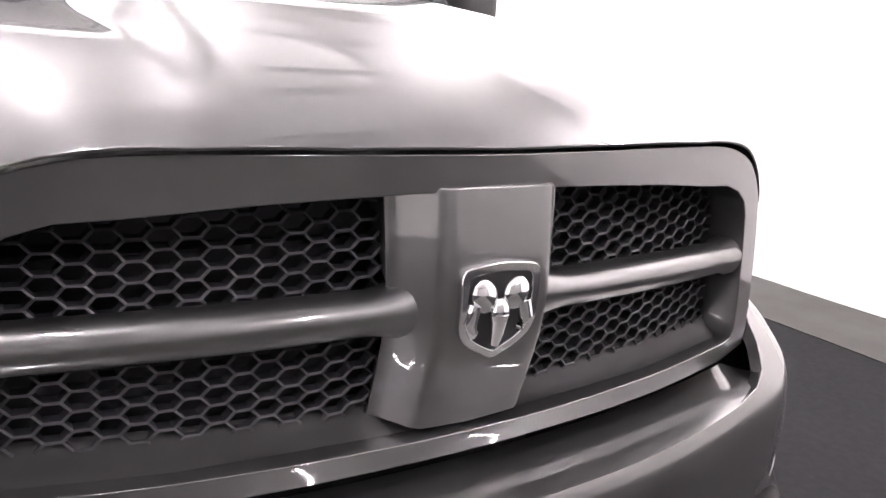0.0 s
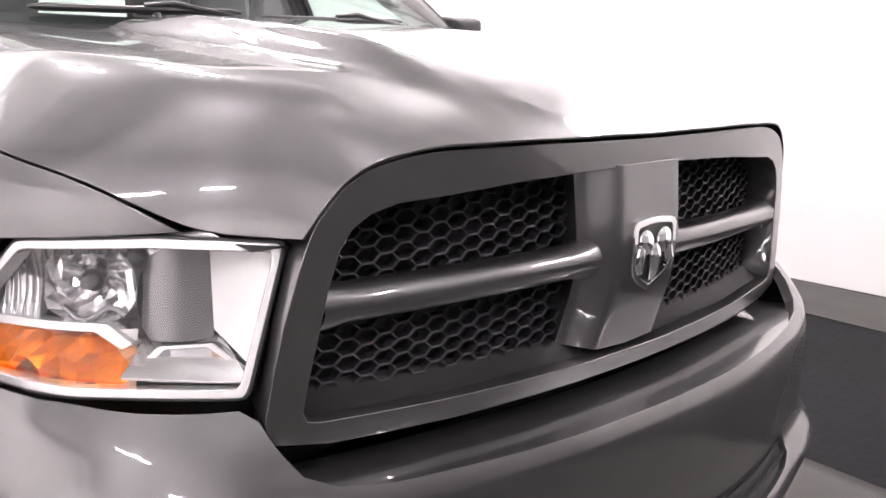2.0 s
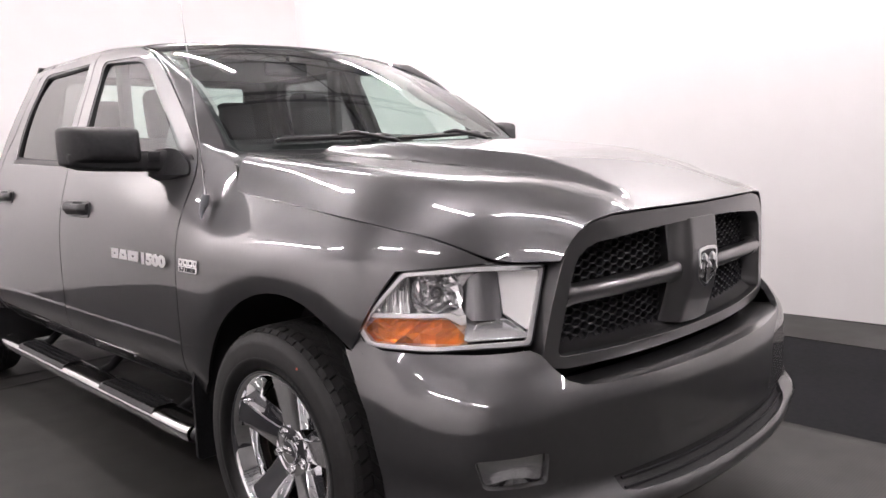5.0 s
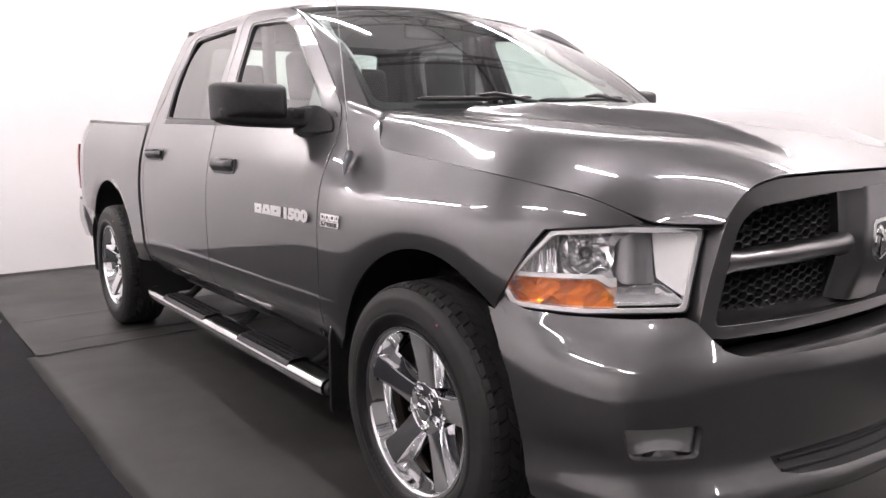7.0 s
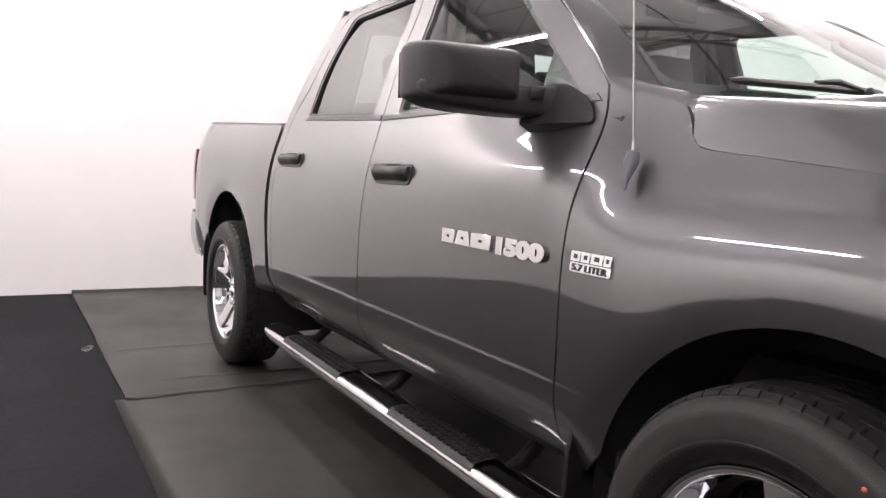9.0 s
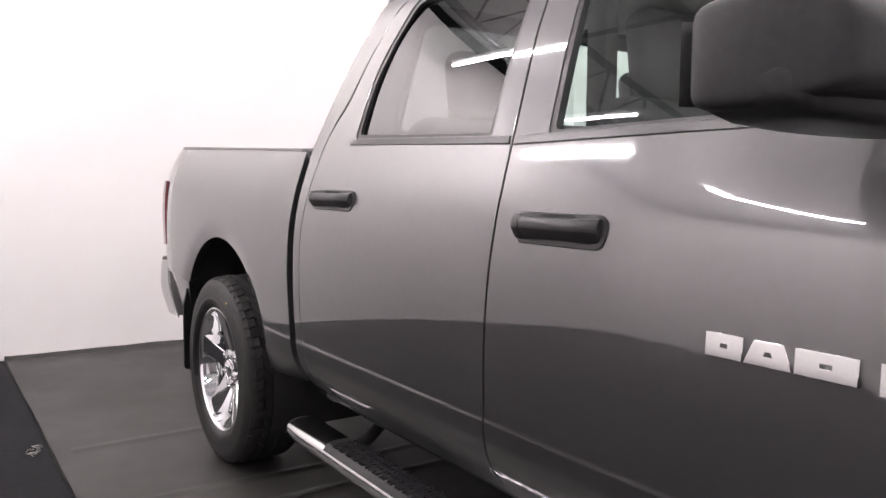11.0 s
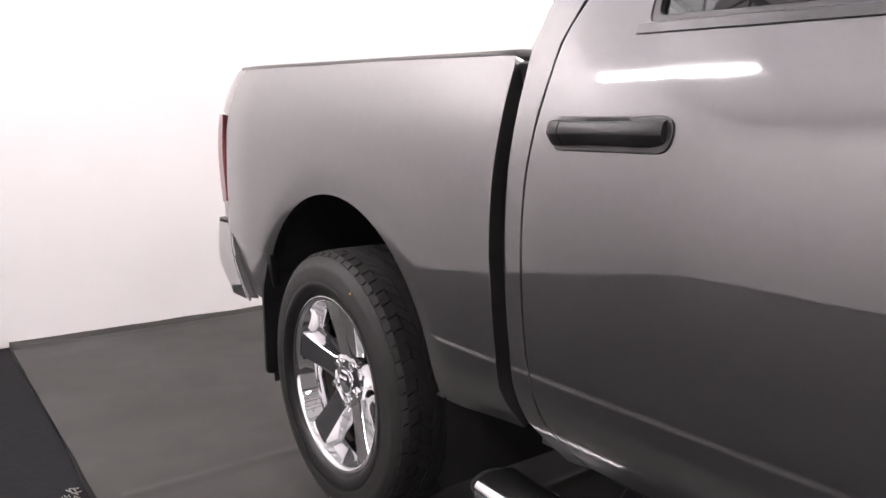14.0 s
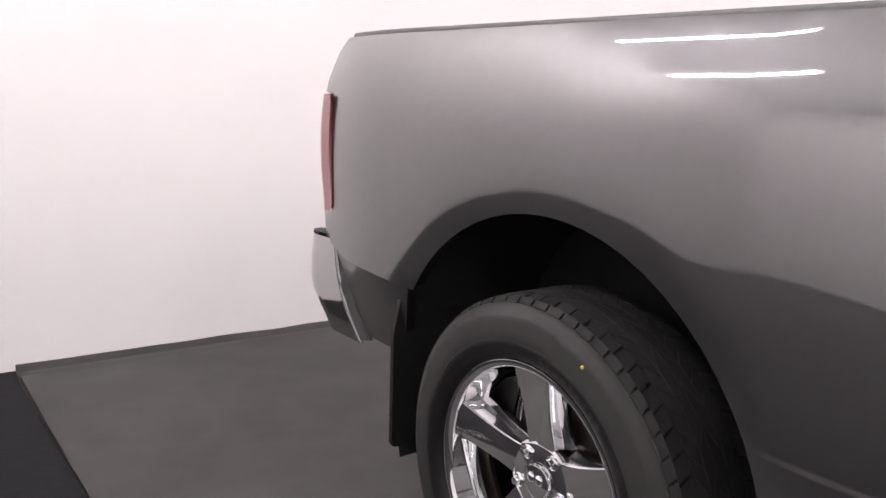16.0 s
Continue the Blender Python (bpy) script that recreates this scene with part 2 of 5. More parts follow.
def tube(bm, pts, r, n=10, caps=True, squash=1.0):
    """A round bar along pts; r: one number or one per point."""
    pts = [Vector(p) for p in pts]
    rings = []
    for i, p in enumerate(pts):
        d = (pts[min(i + 1, len(pts) - 1)] - pts[max(i - 1, 0)]).normalized()
        ref = Vector((0, 0, 1)) if abs(d.z) < 0.9 else Vector((1, 0, 0))
        a = d.cross(ref).normalized()
        b = a.cross(d).normalized()
        rr = r[i] if isinstance(r, (list, tuple)) else r
        rings.append([bm.verts.new(p + rr * (math.cos(t) * a + squash * math.sin(t) * b)) for t in (2 * math.pi * k / n for k in range(n))])
    for A, B in zip(rings, rings[1:]):
        for k in range(n):
            bm.faces.new((A[k], A[(k + 1) % n], B[(k + 1) % n], B[k]))
    if caps:
        bm.faces.new(list(reversed(rings[0])))
        bm.faces.new(rings[-1])
    bmesh.ops.recalc_face_normals(bm, faces=bm.faces)


def lathe_x(bm, prof, n=64, cx=0.0, cy=0.0, cz=0.0):
    """Turns (radius, x) points about an axis along x."""
    rings = [[bm.verts.new((cx + x, cy + r * math.cos(2 * math.pi * k / n), cz + r * math.sin(2 * math.pi * k / n))) for k in range(n)] for r, x in prof]
    for A, B in zip(rings, rings[1:]):
        for k in range(n):
            bm.faces.new((A[k], A[(k + 1) % n], B[(k + 1) % n], B[k]))
    return rings


def grid(fn, us, vs):
    """A grid of points fn(u, v) as vertices and faces."""
    V = [Vector(fn(u, v)) for u in us for v in vs]
    n = len(vs)
    F = [(i * n + j, (i + 1) * n + j, (i + 1) * n + j + 1, i * n + j + 1) for i in range(len(us) - 1) for j in range(n - 1)]
    return V, F


def line(a, b, n):
    return [a + (b - a) * i / n for i in range(n + 1)]


def sheet(outer, fn, face, holes=(), step=0.03, lip=0.014, eps=0.002, cuts=()):
    """Pressed sheet metal: the outline (u, v), less its holes, laid on the surface fn(u, v), with turned-in edges. face: which way its front looks."""
    bm = bmesh.new()
    loops = [outer, *holes]
    for lp in loops:
        vs = [bm.verts.new((p[0], p[1], 0)) for p in lp]
        for i in range(len(vs)):
            bm.edges.new((vs[i - 1], vs[i]))
    bmesh.ops.triangle_fill(bm, use_beauty=True, edges=list(bm.edges), normal=(0, 0, 1))
    us, ws = [p[0] for p in outer], [p[1] for p in outer]
    for ax, lo, hi in ((0, min(us), max(us)), (1, min(ws), max(ws))):
        k = math.floor(lo / step) + 1
        while k * step < hi:
            co, no = [0, 0, 0], [0, 0, 0]
            co[ax], no[ax] = k * step, 1
            bmesh.ops.bisect_plane(bm, geom=list(bm.verts) + list(bm.edges) + list(bm.faces), dist=1e-5, plane_co=co, plane_no=no)
            k += 1
    for c in cuts:
        bmesh.ops.bisect_plane(bm, geom=list(bm.verts) + list(bm.edges) + list(bm.faces), dist=1e-5, plane_co=(0, c, 0), plane_no=(0, 1, 0))
    bmesh.ops.recalc_face_normals(bm, faces=bm.faces)
    bm.verts.index_update()
    uv = [(v.co.x, v.co.y) for v in bm.verts]
    V = [Vector(fn(u, w)) for u, w in uv]
    N = []
    for u, w in uv:
        n = (Vector(fn(u + eps, w)) - Vector(fn(u - eps, w))).cross(Vector(fn(u, w + eps)) - Vector(fn(u, w - eps))).normalized()
        N.append(n)
    F = [tuple(v.index for v in f.verts) for f in bm.faces]
    edges = []
    for e in bm.edges:
        if len(e.link_faces) == 1:
            a, b = [v.index for v in e.verts]
            f = tuple(v.index for v in e.link_faces[0].verts)
            i = f.index(a)
            edges.append((a, b) if f[(i + 1) % len(f)] == b else (b, a))
    bm.free()
    # Which way the mapped faces look.
    flip = sum(n.dot(Vector(face)) for n in N) < 0
    if flip:
        N = [-n for n in N]
    f0 = F[0]
    if (V[f0[1]] - V[f0[0]]).cross(V[f0[2]] - V[f0[1]]).dot(N[f0[0]]) < 0:
        F = [tuple(reversed(f)) for f in F]
        edges = [(b, a) for a, b in edges]
    if lip:
        side = {}
        for a, b in edges:
            m = (V[b] - V[a]).cross(N[a])
            if m.length > 1e-9:
                for k in (a, b):
                    side[k] = side.get(k, Vector()) + m.normalized()
        ring = {}
        for k, m in side.items():
            m = m.normalized() if m.length > 1e-6 else N[k]
            n, p, b = N[k], V[k], len(V)
            V += [p, p + m * 0.0018 - n * 0.0022, p + m * 0.0018 - n * lip]
            N += [n, m, m]
            ring[k] = b
        for a, b in edges:
            if a in ring and b in ring:
                for j in (0, 1):
                    F.append((ring[b] + j, ring[a] + j, ring[a] + j + 1, ring[b] + j + 1))
    return V, F, N


def loft(curves, mat, name, parent, label="", mirror=False):
    """A smooth skin over a row of 3D curves with equal counts of points."""
    n = len(curves[0])
    V = [Vector(p) for c in curves for p in c]
    F = [(i * n + j, i * n + j + 1, (i + 1) * n + j + 1, (i + 1) * n + j) for i in range(len(curves) - 1) for j in range(n - 1)]
    return link_mesh(name, V, F, mat, parent, label, None, mirror)


def thing(name, label, category, at=(0, 0, 0), group=""):
    ob = new(name)
    ob.location = at
    ob.empty_display_size = 0.1
    return tagged(ob, label, category, group)


# ---- the room ----
X0, X1, Y0, Y1 = ROOM


def structure(name, bm, mat, label, smooth=0):
    return tagged(part(name, bm, mat, None, label, smooth), category=name.split("_")[0], kind="structure")


def slab(name, c, s, mat, label, rot=None):
    bm = bmesh.new()
    box(bm, c, s, 0.0, 1, rot)
    return structure(name, bm, mat, label)


slab("floor", (-1.4, -0.4, -0.1), (10.6, 13.8, 0.2), FLOOR, "black painted concrete workshop floor")
slab("wall_back", (-1.4, Y1 + 0.1, CEIL / 2), (10.8, 0.2, CEIL), WALL, "plain white painted wall behind the truck", pose(0, 0, 0, 0, 0, -2.5))
slab("wall_side", (X1 + 0.12, -0.4, CEIL / 2), (0.2, 14.4, CEIL), WALL, "plain white painted wall beside the truck", pose(0, 0, 0, 0, 0, 2.0))
slab("wall_near", (X0 - 0.1, -0.4, CEIL / 2), (0.2, 13.8, CEIL), WALL, "plain white painted wall")
slab("wall_front", (-1.4, Y0 - 0.1, CEIL / 2), (10.6, 0.2, CEIL), DOORGREY, "plain grey workshop door wall")
slab("ceiling", (-1.4, -0.4, CEIL + 0.4), (10.6, 13.8, 0.2), CEILING, "pale corrugated metal ceiling deck")


def floor_mats():
    """Sheets of ribbed matting side by side, with a lapped seam; a darker bare strip runs beside them."""
    for name, x0, x1, y0, y1, h, lab in (("floor_mat", -1.62, 1.33, -6.9, 3.05, 0.004, "grey ribbed rubber mat under the truck"),
                                         ("floor_mat", -1.575, 1.33, 3.03, 6.17, 0.006, "grey ribbed rubber mat with a lapped seam"),
                                         ("floor_mat", 2.9, 3.54, -6.9, 6.1, 0.004, "grey ribbed rubber mat strip along the wall")):
        def f(u, v):
            ripple = 0.004 * math.exp(-((v - 4.075 - 0.02 * u) / 0.03) ** 2) + 0.007 * math.exp(-((v - 3.05) / 0.02) ** 2) * (y0 > 0) + 0.003 * math.exp(-((v - 6.1) / 0.04) ** 2)
            wob = 0.012 * noise.noise((v * 1.7, x0, 0)) if abs(u - x0) < 0.01 or abs(u - x1) < 0.01 else 0
            lap = 0.006 * math.exp(-((v - 3.31 - 0.02 * math.sin(u * 3)) / 0.02) ** 2) * sm(u, -1.45, -1.2)
            end = 6.19 - 0.0437 * (u + 1.4)
            y = v if y0 < 0 else y0 + (v - y0) * (end - y0) / (y1 - y0)
            curl = (0.024 + 0.010 * noise.noise((u * 4, 1, 0))) * sm(y, end - 0.05, end) if y0 > 0 else 0
            edge = 0.012 * noise.noise((u * 5, 7, 0)) if y0 > 0 and v < y0 + 0.005 else 0
            return (u + wob, y + edge, h + ripple + lap + curl + 0.0015 * noise.noise((u * 2, v * 2, 3)))
        us = line(x0, x1, 48)
        vs = line(y0, y1, 300 if y0 > 0 else 60)
        V, F = grid(f, us, vs)
        n = len(vs)
        k = len(V)
        rim = [j for j in range(n)] + [(len(us) - 1) * n + j for j in range(n)]
        V += [Vector((V[i].x, V[i].y, 0.0)) for i in rim]
        F += [(j + 1, j, k + j, k + j + 1) for j in range(n - 1)]
        F += [((len(us) - 1) * n + j, (len(us) - 1) * n + j + 1, k + n + j + 1, k + n + j) for j in range(n - 1)]
        tagged(link_mesh(name, V, F, MAT, None, lab), category="floor mat")
        if y0 > 0:
            for ya, yb, up in ((3.06, 3.89, 0.0045), (3.88, 6.08, 0.0065)):
                V, F = grid(lambda x, y: (x + 0.006 * noise.noise((y * 3, 0, 5)), y, h + up), line(x0 + 0.004, x0 + 0.072, 3), line(ya, yb, 30))
                tagged(link_mesh("mat_edge_tape", V, F, MAT, None, "grey tape strip along the mat's edge"), category="tape")


floor_mats()
# a scrap of grey lint beside the mat
bm = bmesh.new()
rng = random.Random(3)
for k in range(9):
    c = Vector((-1.64 + rng.uniform(-0.03, 0.03), 4.15 + rng.uniform(-0.05, 0.06), 0.004))
    tube(bm, [c + Vector((rng.uniform(-0.02, 0.02), rng.uniform(-0.03, 0.03), rng.uniform(-0.002, 0.006))) for _ in range(4)], 0.002, 5)
tagged(part("lint_scrap", bm, material("grey_lint", (0.3, 0.29, 0.27), 0.9, noise_scale=100, second=(0.22, 0.21, 0.2), noise_mix=0.8), None, "scrap of grey lint on the black floor"), category="lint")


def ceiling_joist(y):
    """An open-web steel joist under the deck."""
    t = thing("ceiling_joist", "grey open-web steel joist under the ceiling deck", "joist", (0, y, CEIL - 0.4), "ceiling joists")
    for name, z in (("bottom_chord", 0.0), ("top_chord", 0.62)):
        bm = bmesh.new()
        box(bm, (-1.4, 0, z), (10.2, 0.07, 0.05))
        part(name, bm, TRUSS, t, smooth=0)
    bm = bmesh.new()
    for i in range(16):
        a = -6.4 + i * 0.64
        tube(bm, [(a, 0, 0.0), (a + 0.32, 0, 0.6)], 0.014, 6)
        tube(bm, [(a + 0.32, 0, 0.6), (a + 0.64, 0, 0.0)], 0.014, 6)
    part("web", bm, TRUSS, t)
    return t


def bridging_bar(x):
    """A thin steel angle that ties the joists together under the deck."""
    bm = bmesh.new()
    box(bm, (0, 0, 0), (0.045, 13.6, 0.006))
    box(bm, (0.02, 0, 0.022), (0.006, 13.6, 0.045))
    ob = part("bridging_bar", bm, TRUSS, None, "thin steel angle tying the ceiling joists", 0)
    ob.location = (x, -0.4, CEIL + 0.245)
    return tagged(ob, category="bracing", group="bridging bars")


for x in (-5.1, -2.9, -1.3, 0.4, 2.2):
    bridging_bar(x)
joist = ceiling_joist(-5.2)
for i in range(1, 7):
    copy_thing(joist, pose(0, -5.2 + 1.75 * i, CEIL - 0.4))


def strip_light(x, y):
    """A hung fluorescent strip: enamel housing with a bare tube along y."""
    t = thing("strip_light", "white enamel strip light with a lit fluorescent tube", "strip light", (x, y, CEIL - 0.5), "strip lights")
    bm = bmesh.new()
    box(bm, (0, 0, 0.05), (0.10, 1.48, 0.05), 0.008)
    part("housing", bm, LAMPWHITE, t)
    bm = bmesh.new()
    tube(bm, [(0, -0.70, 0), (0, 0.70, 0)], 0.018, 12)
    part("tube", bm, TUBE, t)
    for dy in (-0.45, 0.45):
        bm = bmesh.new()
        tube(bm, [(0, dy, 0.07), (0, dy, 0.82)], 0.004, 6)
        part("hanger", bm, TRUSS, t)
    return t


lamp = strip_light(-0.9, 2.8)
for x, ys in ((-0.9, (-0.95,)), (0.75, (3.2, -4.9)), (3.0, (3.2, -0.4, -4.0)), (-2.4, (5.2,)), (-3.75, (5.45,)), (-4.0, (3.2, -0.9, -3.4))):
    for y in ys:
        copy_thing(lamp, pose(x, y, CEIL - 0.5))

# ---- the truck: body surfaces ----
truck = thing("pickup_truck", "dark grey metallic crew-cab pickup truck parked on rubber mats", "pickup truck")
DOOR_P = S([(0.36, 0.80), (0.43, 0.857), (0.49, 0.907), (0.54, 0.946), (0.58, 0.970), (0.62, 0.982), (0.70, 0.9885), (0.80, 0.9893), (0.95, 0.986), (1.08, 0.974), (1.18, 0.9525), (1.26, 0.926), (1.33, 0.9015), (1.45, 0.8605), (1.60, 0.803), (1.72, 0.754), (1.80, 0.718), (1.86, 0.66)])
FEND_P = S([(0.40, 0.965), (0.60, 0.988), (0.80, 0.9975), (0.93, 0.992), (1.01, 0.977), (1.07, 0.951), (1.13, 0.914), (1.21, 0.870), (1.30, 0.830), (1.40, 0.795)])
BED_P = S([(0.45, 0.935), (0.55, 0.972), (0.68, 0.987), (0.85, 0.990), (1.00, 0.9875), (1.10, 0.9795), (1.17, 0.968), (1.22, 0.953), (1.27, 0.9335), (1.31, 0.9130), (1.345, 0.890), (1.38, 0.86)])
ARCH_F, ARCH_R = (-0.045, 0.425, 0.495), (3.575, 0.455, 0.522)


def SX(y, z):
    """Half width of the body side at y and z."""
    wf, wb = 1 - sm(y, 0.34, 0.72), sm(y, 2.76, 3.15)
    x = (DOOR_P(z) - 0.035 * sm(z, 1.13, 1.31) * (1 - sm(y, 0.62, 1.35))) * (1 - wf) * (1 - wb)
    if wf:
        x += FEND_P(z) * wf
    if wb:
        x += BED_P(z - 0.022 * (y - 2.8)) * wb
    crease = 0.0020 * sm(z, 0.672, 0.685) * (1 - sm(z, 0.70, 1.0))
    x -= crease * sm(y, 0.40, 0.60) * (1 - sm(y, 3.02, 3.12))
    for cy, cz, r in (ARCH_F, ARCH_R):
        d = math.hypot(y - cy, z - cz) - r
        if d < 0.26:
            x -= 0.5 * (math.sqrt((d - 0.058) ** 2 + 0.0006) - (d - 0.058)) * 0.25 * sm(z, 0.42, 0.7) * (1 - sm(d, 0.04, 0.26))
    if y < -0.2:
        x -= 2.15 * (-0.2 - y) ** 2.67
    if y > 4.15:
        x -= 0.32 * (y - 4.15) ** 2
    return x


def side(y, z):
    return (-SX(y, z), y, z)


def both(name, data, mat, label="", parents=None, parent=truck):
    """The same pressed part on both flanks."""
    V, F, N = data
    a = link_mesh(name, V, F, mat, parents[0] if parents else parent, label, N)
    b = link_mesh(name, V, F, mat, parents[1] if parents else parent, label, N, mirror=True)
    return a, b


def arc(c, a0, a1, n=24):
    return [(c[0] + c[2] * math.cos(radians(a0 + (a1 - a0) * i / n)), c[1] + c[2] * math.sin(radians(a0 + (a1 - a0) * i / n))) for i in range(n + 1)]


# front fender
GAP_F = [(0.578, 0.49), (0.580, 0.62), (0.577, 0.78), (0.579, 0.98), (0.581, 1.08), (0.577, 1.155), (0.580, 1.225), (0.593, 1.29), (0.616, 1.360)]
HOODLINE = [(0.392, 1.302), (0.370, 1.275), (0.340, 1.232), (0.295, 1.210), (0.14, 1.192), (-0.152, 1.162), (-0.368, 1.136), (-0.503, 1.107), (-0.566, 1.084), (-0.613, 1.057), (-0.652, 1.028)]
fender = [tuple(p) for p in spline([(y - 0.004, z) for y, z in GAP_F], 6)] + [(0.57, 1.345), (0.50, 1.330), (0.43, 1.313)]
fender += [tuple(p) for p in spline([(y, z - 0.002) for y, z in HOODLINE], 6)]
fender += [(-0.60, 1.022), (-0.488, 1.015), (-0.452, 0.95), (-0.408, 0.862), (-0.352, 0.775)]
fender += arc(ARCH_F, 132, 16) + [(0.49, 0.50)]
CREASE = (0.655, 0.662, 0.667, 0.672, 0.677, 0.682, 0.687, 0.693, 0.700)
both("front_fender", sheet(fender, side, (-1, 0, 0), cuts=CREASE), PAINT)

# doors
FD = spline([(y + 0.004, z) for y, z in GAP_F], 6)
TOP_F = [(0.69, 1.432), (0.83, 1.544), (1.02, 1.682), (1.14, 1.750), (1.22, 1.780), (1.34, 1.804), (1.744, 1.824)]
front_door = [tuple(p) for p in FD] + [tuple(p) for p in spline(TOP_F, 5)]
front_door += [(1.742, 1.72), (1.736, 1.58), (1.720, 1.44), (1.712, 1.35), (1.706, 1.29), (1.697, 1.20), (1.694, 1.10), (1.703, 0.85), (1.703, 0.68), (1.70, 0.49), (1.2, 0.487)]
WIN_F = rounded([(0.692, 1.342), (1.600, 1.322), (1.645, 1.775), (1.215, 1.757)], [0.03, 0.02, 0.05, 0.09])
rear_door = [(1.709, 0.49), (1.712, 0.68), (1.712, 0.85), (1.703, 1.10), (1.706, 1.20), (1.715, 1.29), (1.721, 1.35), (1.729, 1.44), (1.745, 1.58), (1.751, 1.72), (1.753, 1.826)]
TOP_R = [(1.753, 1.826), (2.20, 1.826), (2.36, 1.812), (2.48, 1.765), (2.56, 1.64), (2.61, 1.48), (2.665, 1.40), (2.70, 1.33), (2.714, 1.20), (2.722, 1.05), (2.718, 0.85), (2.705, 0.72), (2.665, 0.58), (2.60, 0.49)]
rear_door += [tuple(p) for p in spline(TOP_R, 4)][1:]
WIN_R = rounded([(1.797, 1.328), (2.497, 1.348), (2.500, 1.53), (2.462, 1.67), (2.385, 1.782), (1.806, 1.782)], [0.006, 0.02, 0.08, 0.08, 0.05, 0.01])
rows = []
for name, out, hole, lab in (("front_door", front_door, WIN_F, "dark grey painted front door"), ("rear_door", rear_door, WIN_R, "dark grey painted rear door")):
    a, b = both(name, sheet(out, side, (-1, 0, 0), [hole], cuts=CREASE), PAINT, lab)
    rows.append((a, b))
DOORS_F, DOORS_R = rows


def behind(depth):
    return lambda y, z: (-SX(y, z) + depth, y, z)


def grown(pts, d):
    """The outline widened by d."""
    c = sum((Vector(p) for p in pts), Vector((0, 0))) / len(pts)
    return [tuple(Vector(p) + (Vector(p) - c).normalized() * d) for p in pts]


# window seals and panes
def pane_at(y, z):
    """The door glass: a fair, slightly bowed sheet."""
    t = (z - 1.32) / 0.48
    return (-(0.905 - 0.183 * t + 0.042 * t * (1 - t)) + 0.019, y, z)


for hole, doors, glass in ((WIN_F, DOORS_F, GLASS), (WIN_R, DOORS_R, GLASS_TINT)):
    both("window_seal", sheet(grown(hole, 0.004), behind(0.004), (-1, 0, 0), [grown(hole, -0.018)], 0.06, 0.02), RUBBERY, "black rubber window seal", doors)
    for ob in both("window_pane", sheet(grown(hole, 0.002), pane_at, (-1, 0, 0), (), 0.06, 0), glass, "", doors):
        ob.visible_shadow = False
# black sail panel at the mirror
sail = [(0.695, 1.344), (0.862, 1.340), (0.866, 1.482), (0.846, 1.474)]
both("mirror_sail", sheet(sail, behind(0.010), (-1, 0, 0), (), 0.04, 0.01), BLACK_GLOSS, "black glossy corner panel", DOORS_F)
# belt strip under the panes
both("belt_strip", sheet([(0.62, 1.322), (1.704, 1.308), (1.706, 1.324), (0.64, 1.338)], behind(-0.004), (-1, 0, 0), (), 0.05, 0.012), BLACK_GLOSS, "black rubber belt strip", DOORS_F)
both("belt_strip", sheet([(1.722, 1.310), (2.515, 1.334), (2.512, 1.350), (1.724, 1.326)], behind(-0.004), (-1, 0, 0), (), 0.05, 0.012), BLACK_GLOSS, "black rubber belt strip", DOORS_R)

# cab corner behind the rear door
corner = [(2.61, 0.487), (2.675, 0.575), (2.714, 0.715), (2.727, 0.85), (2.731, 1.05), (2.723, 1.20), (2.709, 1.333), (2.674, 1.406), (2.62, 1.487), (2.568, 1.646), (2.488, 1.774), (2.37, 1.822), (2.36, 1.838)]
corner += [(2.52, 1.835), (2.60, 1.80), (2.68, 1.66), (2.74, 1.48), (2.788, 1.33), (2.782, 1.2), (2.776, 1.0), (2.766, 0.78), (2.75, 0.65), (2.728, 0.56), (2.68, 0.47)]
both("cab_corner", sheet(corner, side, (-1, 0, 0), (), 0.03, 0.05, cuts=CREASE), PAINT)
# dark seams behind the gaps, and the inner cab sides
shade = [(0.45, 0.50), (2.74, 0.50), (2.76, 1.30), (0.50, 1.28)]
both("inner_panel", sheet(shade, behind(0.045), (-1, 0, 0), (), 0.15, 0), GAP, "dark inner body panel")

# rocker below the doors; the shade there is put into its near-black colour
both("rocker_panel", sheet([(0.50, 0.40), (2.66, 0.40), (2.66, 0.478), (0.53, 0.478)], behind(0.055), (-1, 0, 0), (), 0.04, 0.03), GAP, "rocker panel coloured near-black for the shade under the doors")

# bed side
bed = [(2.766, 0.530), (2.80, 0.62), (2.815, 0.76), (2.828, 0.90), (2.830, 1.05), (2.828, 1.18), (2.832, 1.285), (2.835, 1.312), (2.840, 1.317)]
bed += [(2.88, 1.3195), (3.4, 1.340), (4.0, 1.358), (4.50, 1.374), (4.545, 1.375), (4.572, 1.34), (4.585, 1.25), (4.575, 1.218)]
bed += [(4.50, 1.216), (4.478, 1.19), (4.465, 1.12), (4.448, 1.0), (4.432, 0.90), (4.45, 0.879), (4.515, 0.875), (4.50, 0.80), (4.345, 0.762), (4.04, 0.742)]
bed += arc(ARCH_R, 33, 172) + [(3.085, 0.515), (2.97, 0.513)]
both("bed_side", sheet(bed, side, (-1, 0, 0), (), 0.03, 0.04, cuts=[z + 0.004 for z in CREASE]), PAINT, "grey painted bed side")
valance = [(4.04, 0.735), (4.345, 0.755), (4.495, 0.792), (4.46, 0.62), (4.40, 0.555), (4.12, 0.545), (4.08, 0.60)]
both("rear_valance", sheet(valance, lambda y, z: (-(SX(y, 0.78) - 0.003 - 0.20 * (0.79 - z)), y, z), (-1, 0, 0), (), 0.03, 0.03), PAINT)


